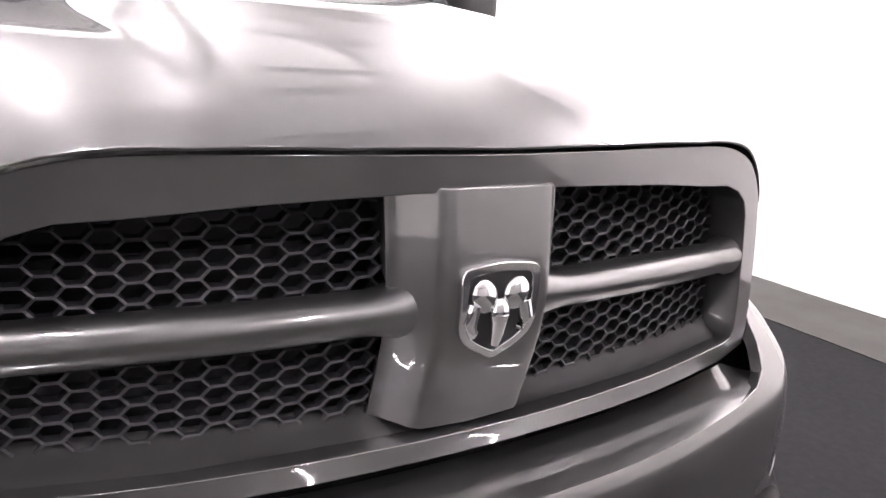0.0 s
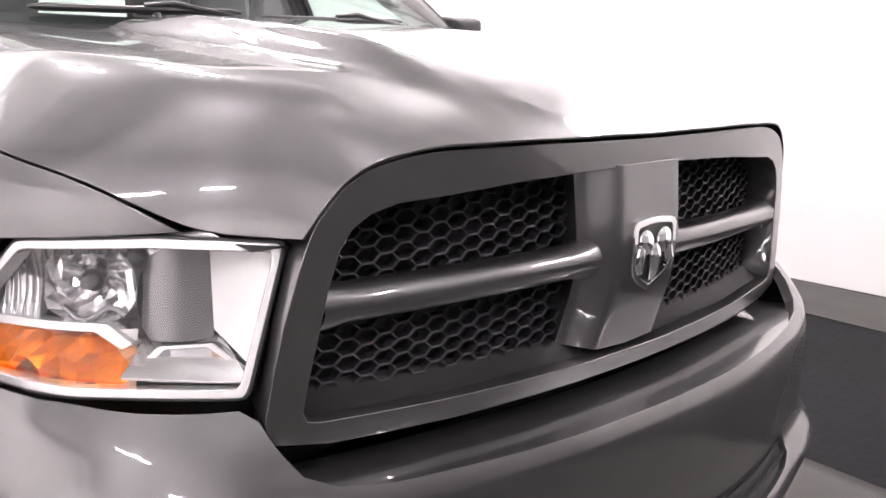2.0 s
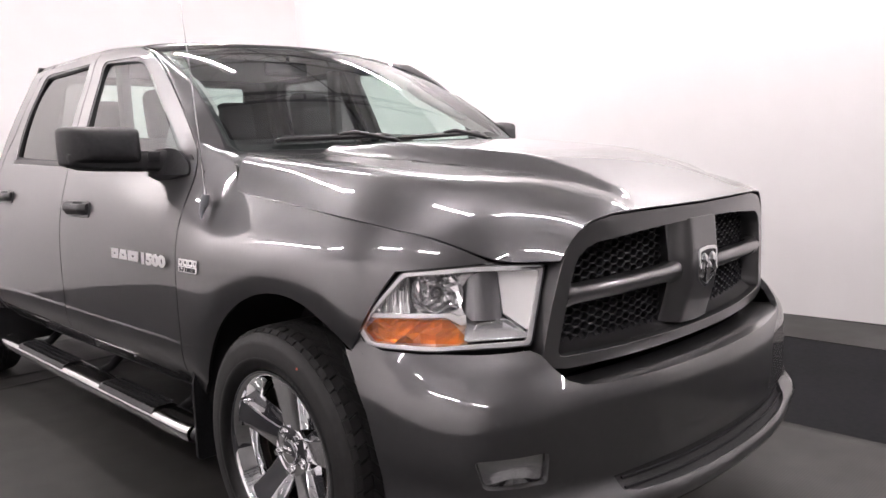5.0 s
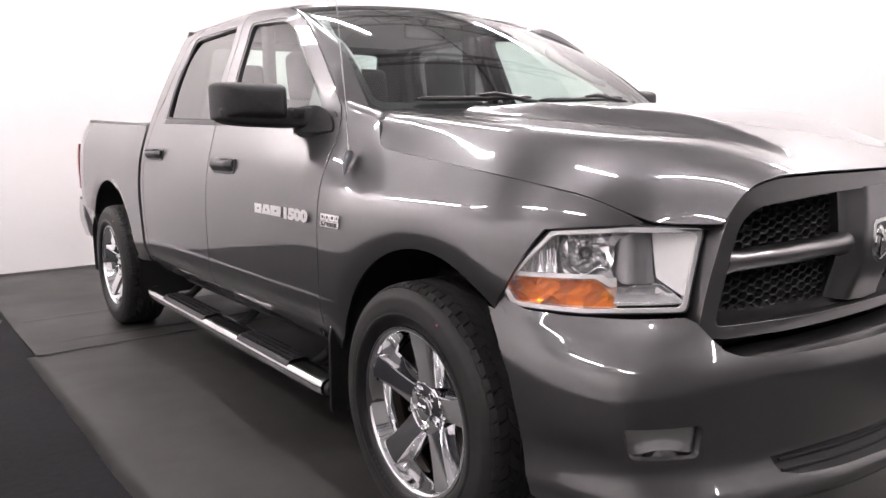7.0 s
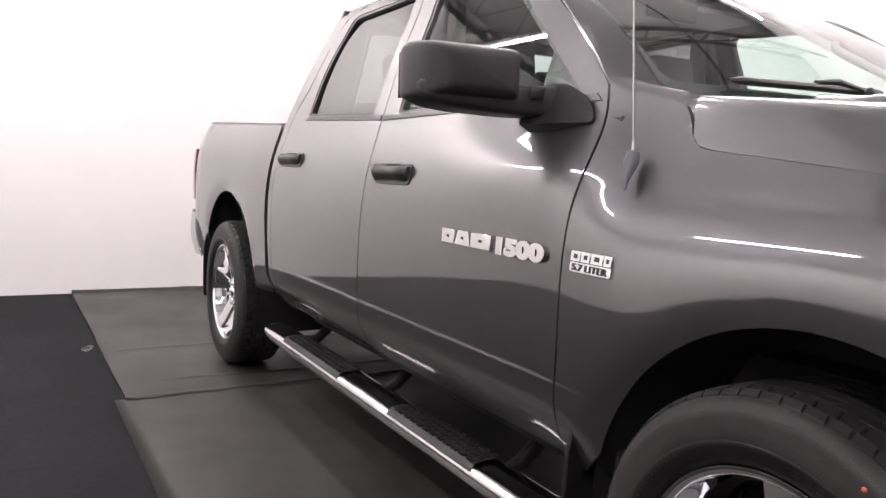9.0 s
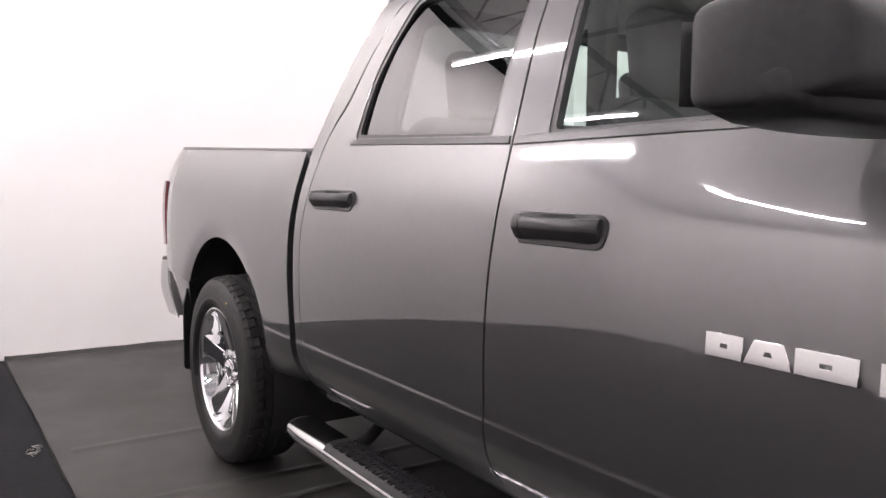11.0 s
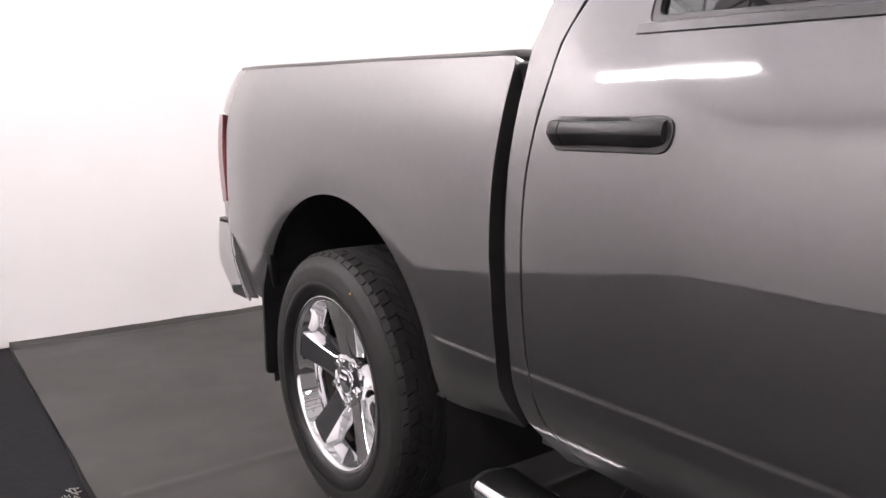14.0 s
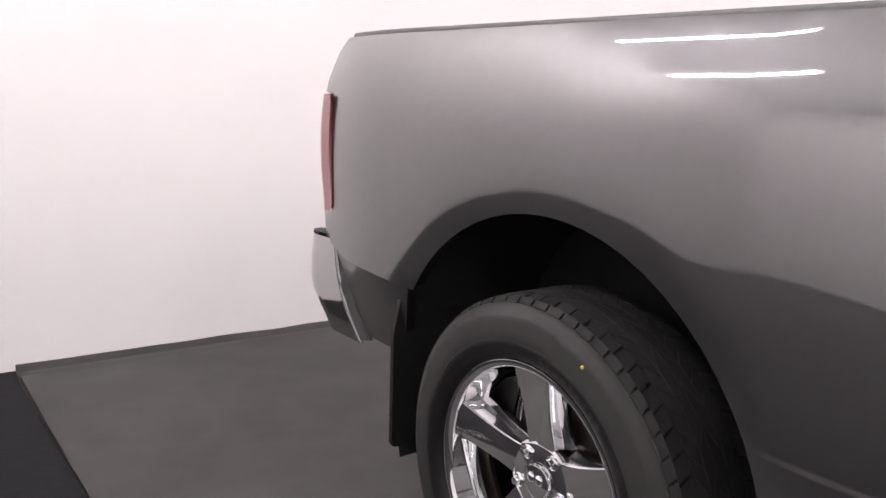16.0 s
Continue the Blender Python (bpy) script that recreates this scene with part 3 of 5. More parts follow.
def rail_cap(y, t):
    zz = 1.302 + (y - 2.80) * 0.0345
    x = 0.893 - 0.012 * (y - 2.8) / 1.75 - (0.32 * (y - 4.15) ** 2 if y > 4.15 else 0)
    a = math.pi * t
    fit = lambda v: math.copysign(abs(v) ** 0.45, v)
    return (-(x - 0.034 + 0.040 * fit(math.cos(a))), y, zz + 0.015 + 0.0135 * fit(math.sin(a)))


V, F = grid(rail_cap, line(2.846, 4.53, 30), line(-0.15, 1.15, 24))
F.append(tuple(range(25)))
for mir in (False, True):
    link_mesh("bed_rail_cap", V, F, RAIL, truck, "dark grey plastic bed rail cap", None, mir)
bm = bmesh.new()
box(bm, (0, 2.86, 1.05), (1.66, 0.05, 0.5), 0.01)
part("bed_front_panel", bm, BLACK, truck, "black lined bed front panel")
V, F = grid(lambda z, t: (-(SX(2.80, z) - 0.045 - 0.006 * math.sin(math.pi * t)), 2.765 + 0.075 * t, z), line(0.50, 1.246, 24), line(0, 1, 6))
for mir in (False, True):
    link_mesh("gap_liner", V, F, RUBBERY, truck, "black rubber strip between cab and bed", None, mir)
    bm = bmesh.new()
    box(bm, (-(SX(2.80, 1.28) - 0.040), 2.806, 1.281), (0.030, 0.072, 0.050), 0.006, 2, Matrix.Rotation(radians(-14), 4, "Y"))
    part("gap_block", bm, RUBBERY, truck, "squared top of the rubber strip", 40, mir)
bm = bmesh.new()
box(bm, (0, 4.53, 1.09), (1.56, 0.07, 0.55), 0.02)
part("tailgate", bm, PAINT, truck)
bm = bmesh.new()
box(bm, (0, 3.7, 0.83), (0.98, 1.62, 0.04))
part("bed_floor", bm, BLACK, truck, "black lined bed floor")


# hood
ZC = S([(-0.95, 1.092), (-0.915, 1.124), (-0.89, 1.142), (-0.84, 1.171), (-0.76, 1.201), (-0.60, 1.237), (-0.30, 1.277), (0.0, 1.305), (0.30, 1.330), (0.45, 1.343)])
XE = S([(-0.95, 0.55), (-0.806, 0.613), (-0.730, 0.650), (-0.652, 0.702), (-0.566, 0.786), (-0.480, 0.845), (-0.368, 0.884), (-0.152, 0.892), (0.14, 0.876), (0.303, 0.874), (0.45, 0.868)])
ZE = S([(-0.95, 1.045), (-0.806, 1.030), (-0.730, 1.026), (-0.652, 1.034), (-0.566, 1.084), (-0.480, 1.114), (-0.368, 1.137), (-0.152, 1.163), (0.14, 1.193), (0.303, 1.212), (0.45, 1.24)])


DS = S([(-0.95, 0.20), (-0.65, 0.19), (-0.30, 0.140), (0.0, 0.110), (0.30, 0.078), (0.45, 0.066)])


def fold(v):
    return 0.5 * (v + math.sqrt(v * v + 0.12))


def QD(q, y):
    """How far the section has dropped from the middle towards the fender line: a gentle crown, then a rounded shoulder and a sloping side."""
    nose = 0.24 * q**2.4 + 0.76 * q**11
    k = sm(y, -0.78, -0.42)
    w = DS(y) / XE(y)
    a = fold(1 - 1 / w)
    return nose * (1 - k) + k * (0.08 * q * q + 0.92 * (fold((q - 1 + w) / w) - a) / (fold(1) - a))


def hood(u, y):
    q = abs(u)
    x = XE(y) * q
    z = ZC(y) - (ZC(y) - ZE(y)) * QD(q, y)
    w = 0.27 + 0.12 * sm(y, -0.9, 0.5)
    z += 0.044 * (1 - sm(x, w + 0.005, w + 0.075)) * sm(y, -0.90, -0.40) * (1 - 0.55 * sm(y, 0.05, 0.37))
    z -= 0.008 * sm(x, w + 0.02, w + 0.10) * (1 - sm(q, 0.62, 0.82)) * sm(y, -0.70, -0.35)
    return (math.copysign(x, u), y, z)


hf = [(1.0, -0.806), (0.985, -0.812), (0.955, -0.820), (0.90, -0.832), (0.81, -0.853), (0.62, -0.873), (0.34, -0.885)]
half = [(0.0, 0.370), (0.3, 0.380), (0.6, 0.402), (0.85, 0.410), (0.895, 0.402), (0.925, 0.388), (0.952, 0.368), (0.986, 0.340), (0.998, 0.312), (1.0, 0.285), (1.0, 0.0), (1.0, -0.3), (1.0, -0.55), (1.0, -0.66)] + hf
outl = [(u, y) for u, y in half] + [(0.0, -0.890)] + [(-u, y) for u, y in reversed(half[1:])]
V, F, N = sheet(outl, hood, (0, 0, 1), (), 0.025, 0.004)
link_mesh("hood", V, F, PAINT, truck, "grey metallic hood with a raised centre", N)


# windscreen, cowl, roof
def screen(u, v, off=0.0):
    b = Vector((0.785 * u, 0.505 - 0.095 * (1 - u * u), 1.345 - 0.009 * (1 - u * u)))
    t = Vector((0.638 * u, 1.27 - 0.06 * (1 - u * u), 1.787 + 0.042 * (1 - u * u)))
    p = b.lerp(t, v) + Vector((0, -0.5, 0.8)) * (0.052 * 4 * v * (1 - v) + off)
    return p


pane = [(-1, 0), (1, 0), (1, 1), (-1, 1)]
ws = link_mesh("windscreen", *sheet(rounded(pane, 0.06), screen, (0, -1, 1), (), 0.08, 0)[:2], GLASS, truck)
ws.visible_shadow = False
ring_o, ring_i = rounded([(-1.02, -0.02), (1.02, -0.02), (1.02, 1.01), (-1.02, 1.01)], 0.06), rounded([(-0.972, 0.045), (0.972, 0.045), (0.972, 0.965), (-0.972, 0.965)], 0.06)
V, F, N = sheet(ring_o, lambda u, v: screen(u, v, -0.004), (0, -1, 1), [ring_i], 0.08, 0.01)
link_mesh("screen_border", V, F, BLACK_GLOSS, truck, "black glass border", N)
V, F = grid(lambda u, v: Vector(hood(0.95 * u, 0.385)).lerp(screen(u * 0.99, 0.02, -0.01), v) + Vector((0, 0, -0.010 * math.sin(math.pi * v) - 0.010 * (1 - v))), line(-1, 1, 24), line(0, 1, 5))
link_mesh("cowl", V, F, BLACK, truck, "black plastic cowl")


RIDGE = [(1.36, 1.812), (1.22, 1.788), (1.14, 1.758), (1.02, 1.690), (0.83, 1.553), (0.69, 1.441), (0.632, 1.378), (0.616, 1.360)]
FOOT = [(0.616, 1.360), (0.57, 1.345), (0.50, 1.330), (0.43, 1.313), (0.395, 1.303)]


def pillar_skin(outer, inner, reach):
    """A skin that leaves the body side along its own slope and bends over to the glass."""
    out = []
    for (y, z), b in zip(outer, inner):
        a = Vector(side(y, z))
        up = (Vector(side(y, z + 0.003)) - Vector(side(y, z - 0.003))).normalized()
        m = a + up * (b - a).length * (reach if z < 1.5 else reach * 0.4)
        out.append([a * (1 - t) ** 2 + m * 2 * t * (1 - t) + b * t * t for t in line(0, 1, 10)])
    return out


ridge = [tuple(p) for p in spline(RIDGE, 5)]
edge_in = [screen(-1.015, max(0.0, min(1.0, 1 - k / (len(ridge) - 1))), 0.003) for k in range(len(ridge))]
ap = pillar_skin(ridge, edge_in, 0.24)
low = [tuple(p) for p in spline(FOOT, 5)]
high = spline([edge_in[-1], Vector((-0.798, 0.475, 1.343)), Vector((-0.802, 0.435, 1.337)), Vector((-0.806, 0.41, 1.330)), Vector((-0.810, 0.392, 1.318))], 5)
foot = pillar_skin(low, high, 0.30)
for mir in (False, True):
    loft([list(reversed(c)) for c in ap], PAINT, "a_pillar", truck, "", mir)
    loft([list(reversed(c)) for c in foot], PAINT, "pillar_foot", truck, "", mir)


def roof(u, y):
    hw = 0.697 - 0.012 * (1 - sm(y, 1.2, 1.6)) - 0.012 * sm(y, 2.3, 2.6)
    q = abs(u)
    edge, top = 1.798 + 0.024 * sm(y, 1.28, 1.75), C([(1.2, 1.830), (1.4, 1.850), (1.8, 1.878), (2.2, 1.878), (2.5, 1.852), (2.62, 1.818)])(y)
    return (math.copysign(hw * math.sin(q * math.pi / 2) ** 0.9, u) if q else 0, y, edge + (top - edge) * max(0.0, math.cos(q * math.pi / 2)) ** 0.75)


ro = [(1, 1.365), (0.8, 1.34), (0.6, 1.313), (0.3, 1.281), (0, 1.27)]
ro = ro + [(-u, y) for u, y in reversed(ro[:-1])] + [(-1, 2.0), (-1, 2.56), (-0.5, 2.60), (0.5, 2.60), (1, 2.56), (1, 2.0)]
V, F, N = sheet(ro, roof, (0, 0, 1), (), 0.05, 0.02)
link_mesh("roof", V, F, PAINT, truck, "", None)
edge_y = S([(-1, 1.365), (-0.8, 1.34), (-0.6, 1.313), (-0.3, 1.281), (0, 1.27), (0.3, 1.281), (0.6, 1.313), (0.8, 1.34), (1, 1.365)])
front_rows = []
for u in line(-1, 1, 30):
    p = screen(1.02 * u, 1.0, 0.003)
    q = math.copysign(2 / math.pi * math.asin(min(1.0, abs(p.x) * 1.06 / 0.70) ** (1 / 0.9)), u)
    r = Vector(roof(q, edge_y(q)))
    front_rows.append([p + Vector((0, 0, -0.006)), p + Vector((0, -0.002, 0.004)), p.lerp(r, 0.5) + Vector((0, -0.004, 0.004)), r + Vector((0, 0.01, 0.001))])
loft([list(reversed(c)) for c in front_rows], PAINT, "roof_front", truck)
V, F, N = sheet([(-0.86, 0.0), (0.86, 0.0), (0.70, 1.0), (-0.70, 1.0)], lambda x, v: (x, 2.77 - 0.17 * v, 1.30 + 0.54 * v), (0, 1, 0), [rounded([(-0.60, 0.18), (0.60, 0.18), (0.56, 0.86), (-0.56, 0.86)], 0.06)], 0.1, 0.02)
link_mesh("cab_back", V, F, PAINT, truck, "", N)
V, F, N = sheet([(-0.62, 0.16), (0.62, 0.16), (0.58, 0.88), (-0.58, 0.88)], lambda x, v: (x, 2.76 - 0.17 * v, 1.30 + 0.54 * v), (0, 1, 0), (), 0.2, 0)
rw = link_mesh("rear_window", V, F, GLASS, truck)
rw.visible_shadow = False
bm = bmesh.new()
box(bm, (0, 2.79, 0.9), (1.7, 0.03, 0.8))
part("cab_back_lower", bm, GAP, truck, "dark cab back")
bm = bmesh.new()
box(bm, (0, 2.812, 1.20), (1.72, 0.04, 0.215), 0.006)
part("gap_seal", bm, RUBBERY, truck, "black seal between cab and bed")
bm = bmesh.new()
box(bm, (0, 1.6, 0.52), (1.80, 2.3, 0.06))
box(bm, (0, 0.56, 0.88), (1.74, 0.04, 0.8))
part("cab_floor", bm, DASH, truck, "dark cab floor and firewall")
bm = bmesh.new()
box(bm, (0, 1.95, 1.80), (1.30, 1.05, 0.02))
part("headliner", bm, material("headliner_cloth", (0.35, 0.34, 0.32), 0.9, noise_scale=200, second=(0.3, 0.29, 0.28), noise_mix=0.6), truck, "grey cloth headliner")
# underbody so that light does not pass under the bonnet
bm = bmesh.new()
box(bm, (0, -0.1, 0.72), (1.24, 1.2, 0.10))
box(bm, (0, 2.0, 0.42), (0.9, 4.9, 0.12))
part("chassis", bm, GAP, truck, "dark frame under the body")


# ---- grille ----
def G(x, z):
    return -0.876 - 0.04 * (z - 0.92) + 0.19 * x * x


def face(off=0.0):
    return lambda x, z: (x, G(x, z) + off, z)


def sym_outline(half):
    return list(half) + [(-x, z) for x, z in reversed(half)]


edge = [hood(u, y) for u, y in reversed([tuple(p) for p in spline(hf + [(0.06, -0.8897)], 4)])]
rim = []
for k, (x, y, z) in enumerate(edge):
    a, b = edge[max(k - 1, 0)], edge[min(k + 1, len(edge) - 1)]
    d = Vector((b[2] - a[2], a[0] - b[0])).normalized()
    gap = 0.0115 - 0.0045 * sm(x, 0.50, 0.60)
    rim.append((x + gap * d.x, z + gap * d.y))
g_out = [p for p in rim if p[1] > 1.035] + [(0.606, 1.020), (0.618, 0.985), (0.638, 0.915), (0.652, 0.852), (0.664, 0.784), (0.660, 0.752), (0.58, 0.738), (0.37, 0.732)]
op = [(0.10, 1.089), (0.20, 1.086), (0.30, 1.081), (0.42, 1.071), (0.484, 1.067), (0.523, 1.055), (0.550, 1.036), (0.566, 1.010), (0.580, 0.964), (0.593, 0.905), (0.610, 0.830), (0.617, 0.790), (0.610, 0.774), (0.59, 0.770), (0.375, 0.763), (0.10, 0.760)]
V, F, N = sheet(sym_outline(g_out), face(), (0, -1, 0), [sym_outline(op)], 0.03, 0.085)
grille = link_mesh("grille_surround", V, F, PAINT_DARK, truck, "grey painted grille frame", N)


PROUD = S([(0.75, 0.016), (0.80, 0.006), (0.86, -0.010), (0.93, -0.020), (1.00, -0.017), (1.09, -0.006)])


def post(x, z):
    return (x, G(0, z) + PROUD(z) + 0.055 * sm(abs(x), 0.074, 0.130), z)


V, F, N = sheet([(-0.125, 0.780), (-0.074, 0.773), (0.0, 0.768), (0.074, 0.773), (0.125, 0.780), (0.125, 0.95), (0.130, 1.092), (-0.130, 1.092), (-0.125, 0.95)], post, (0, -1, 0), (), 0.0125, 0.05)
link_mesh("grille_post", V, F, PAINT_DARK, grille, "", N)
for s in (1, -1):
    rings = []
    for x in line(0.066, 0.585, 26):
        c, fl = 0.935 - 0.015 * x, 1 + 0.5 * (1 - sm(x, 0.075, 0.15)) + 0.25 * sm(x, 0.54, 0.578)
        rings.append([Vector((s * x, G(x, c) + 0.040 - 0.040 * math.cos(a), c + 0.030 * fl * math.sin(a) + 0.006 * math.cos(a))) for a in (math.pi * (k / 14 - 0.5) * 1.25 for k in range(15))])
    if s < 0:
        rings = [list(reversed(r)) for r in rings]
    loft([list(reversed(r)) for r in rings], PAINT_DARK, "grille_bar", grille)


def sill(x, t):
    """The sloping floor of the grille opening."""
    z0 = 0.757 + 0.012 * (x / 0.6) ** 2
    return (x, G(x, z0) + 0.004 + 0.072 * t, z0 + 0.034 * t**1.7)


V, F = grid(sill, line(-0.60, 0.60, 40), line(0, 1, 8))
link_mesh("grille_sill", V, F, PAINT_DARK, grille, "grey painted sill of the grille opening")


def honeycomb(s):
    """Elongated hexagon mesh of moulded plastic behind the openings."""
    bm = bmesh.new()
    t, dep = 0.0014, 0.020
    done = set()

    def wall(a, b):
        k = tuple(sorted(((round(a[0], 4), round(a[1], 4)), (round(b[0], 4), round(b[1], 4)))))
        if k in done:
            return
        done.add(k)
        d = Vector((b[0] - a[0], b[1] - a[1]))
        n = Vector((-d.y, d.x)).normalized() * t
        c = []
        for off in (0.0, dep):
            for p, q in ((a, 1), (b, 1), (b, -1), (a, -1)):
                x, z = p[0] + q * n.x, p[1] + q * n.y
                c.append(bm.verts.new((s * x, G(x, z) + 0.062 + off + (0.002 if off == 0 and q < 0 else 0), z)))
        for f in ((0, 1, 2, 3), (0, 4, 5, 1), (2, 6, 7, 3)):
            bm.faces.new([c[i] for i in f])

    a, h = 0.020, 0.0122
    for r in range(-1, 32):
        for k in range(0, 12):
            cx, cz = 0.112 + k * 2.9 * a + (1.45 * a if r % 2 else 0), 0.752 + r * h
            if not (0.09 < cx < 0.615 - 0.2 * (cz - 0.74) and 0.766 < cz < 1.10):
                continue
            P = [(cx - a, cz), (cx - a * 0.45, cz - h), (cx + a * 0.45, cz - h), (cx + a, cz), (cx + a * 0.45, cz + h), (cx - a * 0.45, cz + h)]
            for i in range(6):
                wall(P[i], P[(i + 1) % 6])
    bmesh.ops.recalc_face_normals(bm, faces=bm.faces)
    tagged(part("honeycomb", bm, MESH, grille, "black plastic honeycomb mesh", 0), kind="stuff")


honeycomb(1)
honeycomb(-1)
V, F = grid(lambda x, z: (x, G(x, z) + 0.13, z), line(-0.62, 0.62, 12), line(0.70, 1.12, 6))
link_mesh("grille_backing", V, F, MESH, grille, "dark radiator behind the mesh")


# ---- front bumper ----
PX = S([(0, 0), (0.25, 0.30), (0.45, 0.55), (0.60, 0.735), (0.72, 0.86), (0.83, 0.937), (0.92, 0.972), (1.0, 0.990), (1.1, 1.005)])
PY = S([(0, -0.985), (0.25, -0.965), (0.45, -0.908), (0.60, -0.838), (0.72, -0.728), (0.83, -0.59), (0.92, -0.460), (1.0, -0.335), (1.1, -0.2)])
OFF = S([(0.285, -0.05), (0.315, -0.005), (0.35, 0.033), (0.376, 0.040), (0.405, 0.024), (0.437, 0.002), (0.50, -0.002), (0.60, 0.0), (0.67, -0.004), (0.70, -0.013), (0.735, -0.034), (0.77, -0.058), (0.80, -0.085), (0.84, -0.11)])


def bumper(s, z, extra=0.0):
    q = abs(s)
    e = 0.01
    tx, ty = PX(q + e) - PX(q - e), PY(q + e) - PY(q - e)
    l = math.hypot(tx, ty)
    o = OFF(z) * (1 - 0.75 * sm(q, 0.78, 1.0)) * (1 - 0.65 * sm(q, 0.56, 0.80) * (1 - sm(z, 0.44, 0.50))) + extra
    k = (1 - sm(z, 0.52, 0.90)) * math.exp(-(((q - 0.77) / 0.15) ** 2)) * (1 - sm(q, 0.9, 1.02))
    return (math.copysign(PX(q) + o * ty / l + 0.018 * k, s) if q else 0.0, PY(q) - o * tx / l - 0.034 * k, z)


top = [(0.10, 0.703), (0.25, 0.703), (0.44, 0.703), (0.50, 0.711), (0.535, 0.728), (0.56, 0.762), (0.577, 0.790), (0.60, 0.802), (0.72, 0.799), (0.85, 0.798), (0.92, 0.804), (0.95, 0.822), (0.972, 0.858), (0.99, 0.80)]
low = [(0.965, 0.73), (0.937, 0.64), (0.915, 0.50), (0.902, 0.40), (0.890, 0.340), (0.80, 0.325), (0.62, 0.325), (0.40, 0.321), (0.10, 0.320)]
hb = top + low
fog = rounded([(0.598, 0.480), (0.722, 0.482), (0.738, 0.560), (0.592, 0.565)], 0.014)
mouth = [(0.10, 0.398), (0.30, 0.400), (0.385, 0.404), (0.425, 0.416), (0.440, 0.452), (0.30, 0.460), (0.10, 0.462)]
full = hb + [(-u, z) for u, z in reversed(hb)]
V, F, N = sheet(full, bumper, (0, -1, 0), [fog, [(-u, z) for u, z in fog], mouth + [(-u, z) for u, z in reversed(mouth)]], 0.025, 0.022)
front_bumper = link_mesh("front_bumper", V, F, PAINT, truck, "grey painted front bumper", N)


def ledge(s, t):
    a = Vector(bumper(s, 0.7035))
    x = max(-0.648, min(0.648, a.x * 0.98))
    b = Vector((x, G(x, 0.73) + 0.03, 0.703))
    return a.lerp(b, t) + Vector((0, 0, 0.003 * math.sin(math.pi * min(1, 2 * t))))


V, F = grid(ledge, line(-0.56, 0.56, 48), line(0, 1, 5))
link_mesh("bumper_step", V, [tuple(reversed(f)) for f in F], PAINT, truck, "grey painted bumper ledge")
V, F = grid(lambda s, z: bumper(s, z, -0.02), line(-0.46, 0.46, 40), line(0.385, 0.47, 4))
link_mesh("bumper_intake", V, F, BLACK, front_bumper, "black lower intake")
for z in (0.416, 0.438):
    bm = bmesh.new()
    tube(bm, [bumper(s, z, -0.008) for s in line(-0.415, 0.415, 30)], 0.004, 6)
    part("intake_bar", bm, GAP, front_bumper, "thin black intake bar")

# dark panels that close the nose behind the lamps
for mir in (False, True):
    V, F = grid(lambda t, z: (-(0.56 + 0.36 * t), -0.70 + 0.34 * t, z), line(0, 1, 5), line(0.66, 1.035 , 5))
    link_mesh("nose_panel", V, F, GAP, truck, "dark inner nose panel", None, mir)
V, F = grid(lambda x, y: (x, y, 1.01 + 0.1 * sm(y, -0.75, 0.1)), line(-0.66, 0.66, 6), line(-0.76, 0.33, 8))
link_mesh("engine_cover", V, F, GAP, truck, "dark engine bay cover")

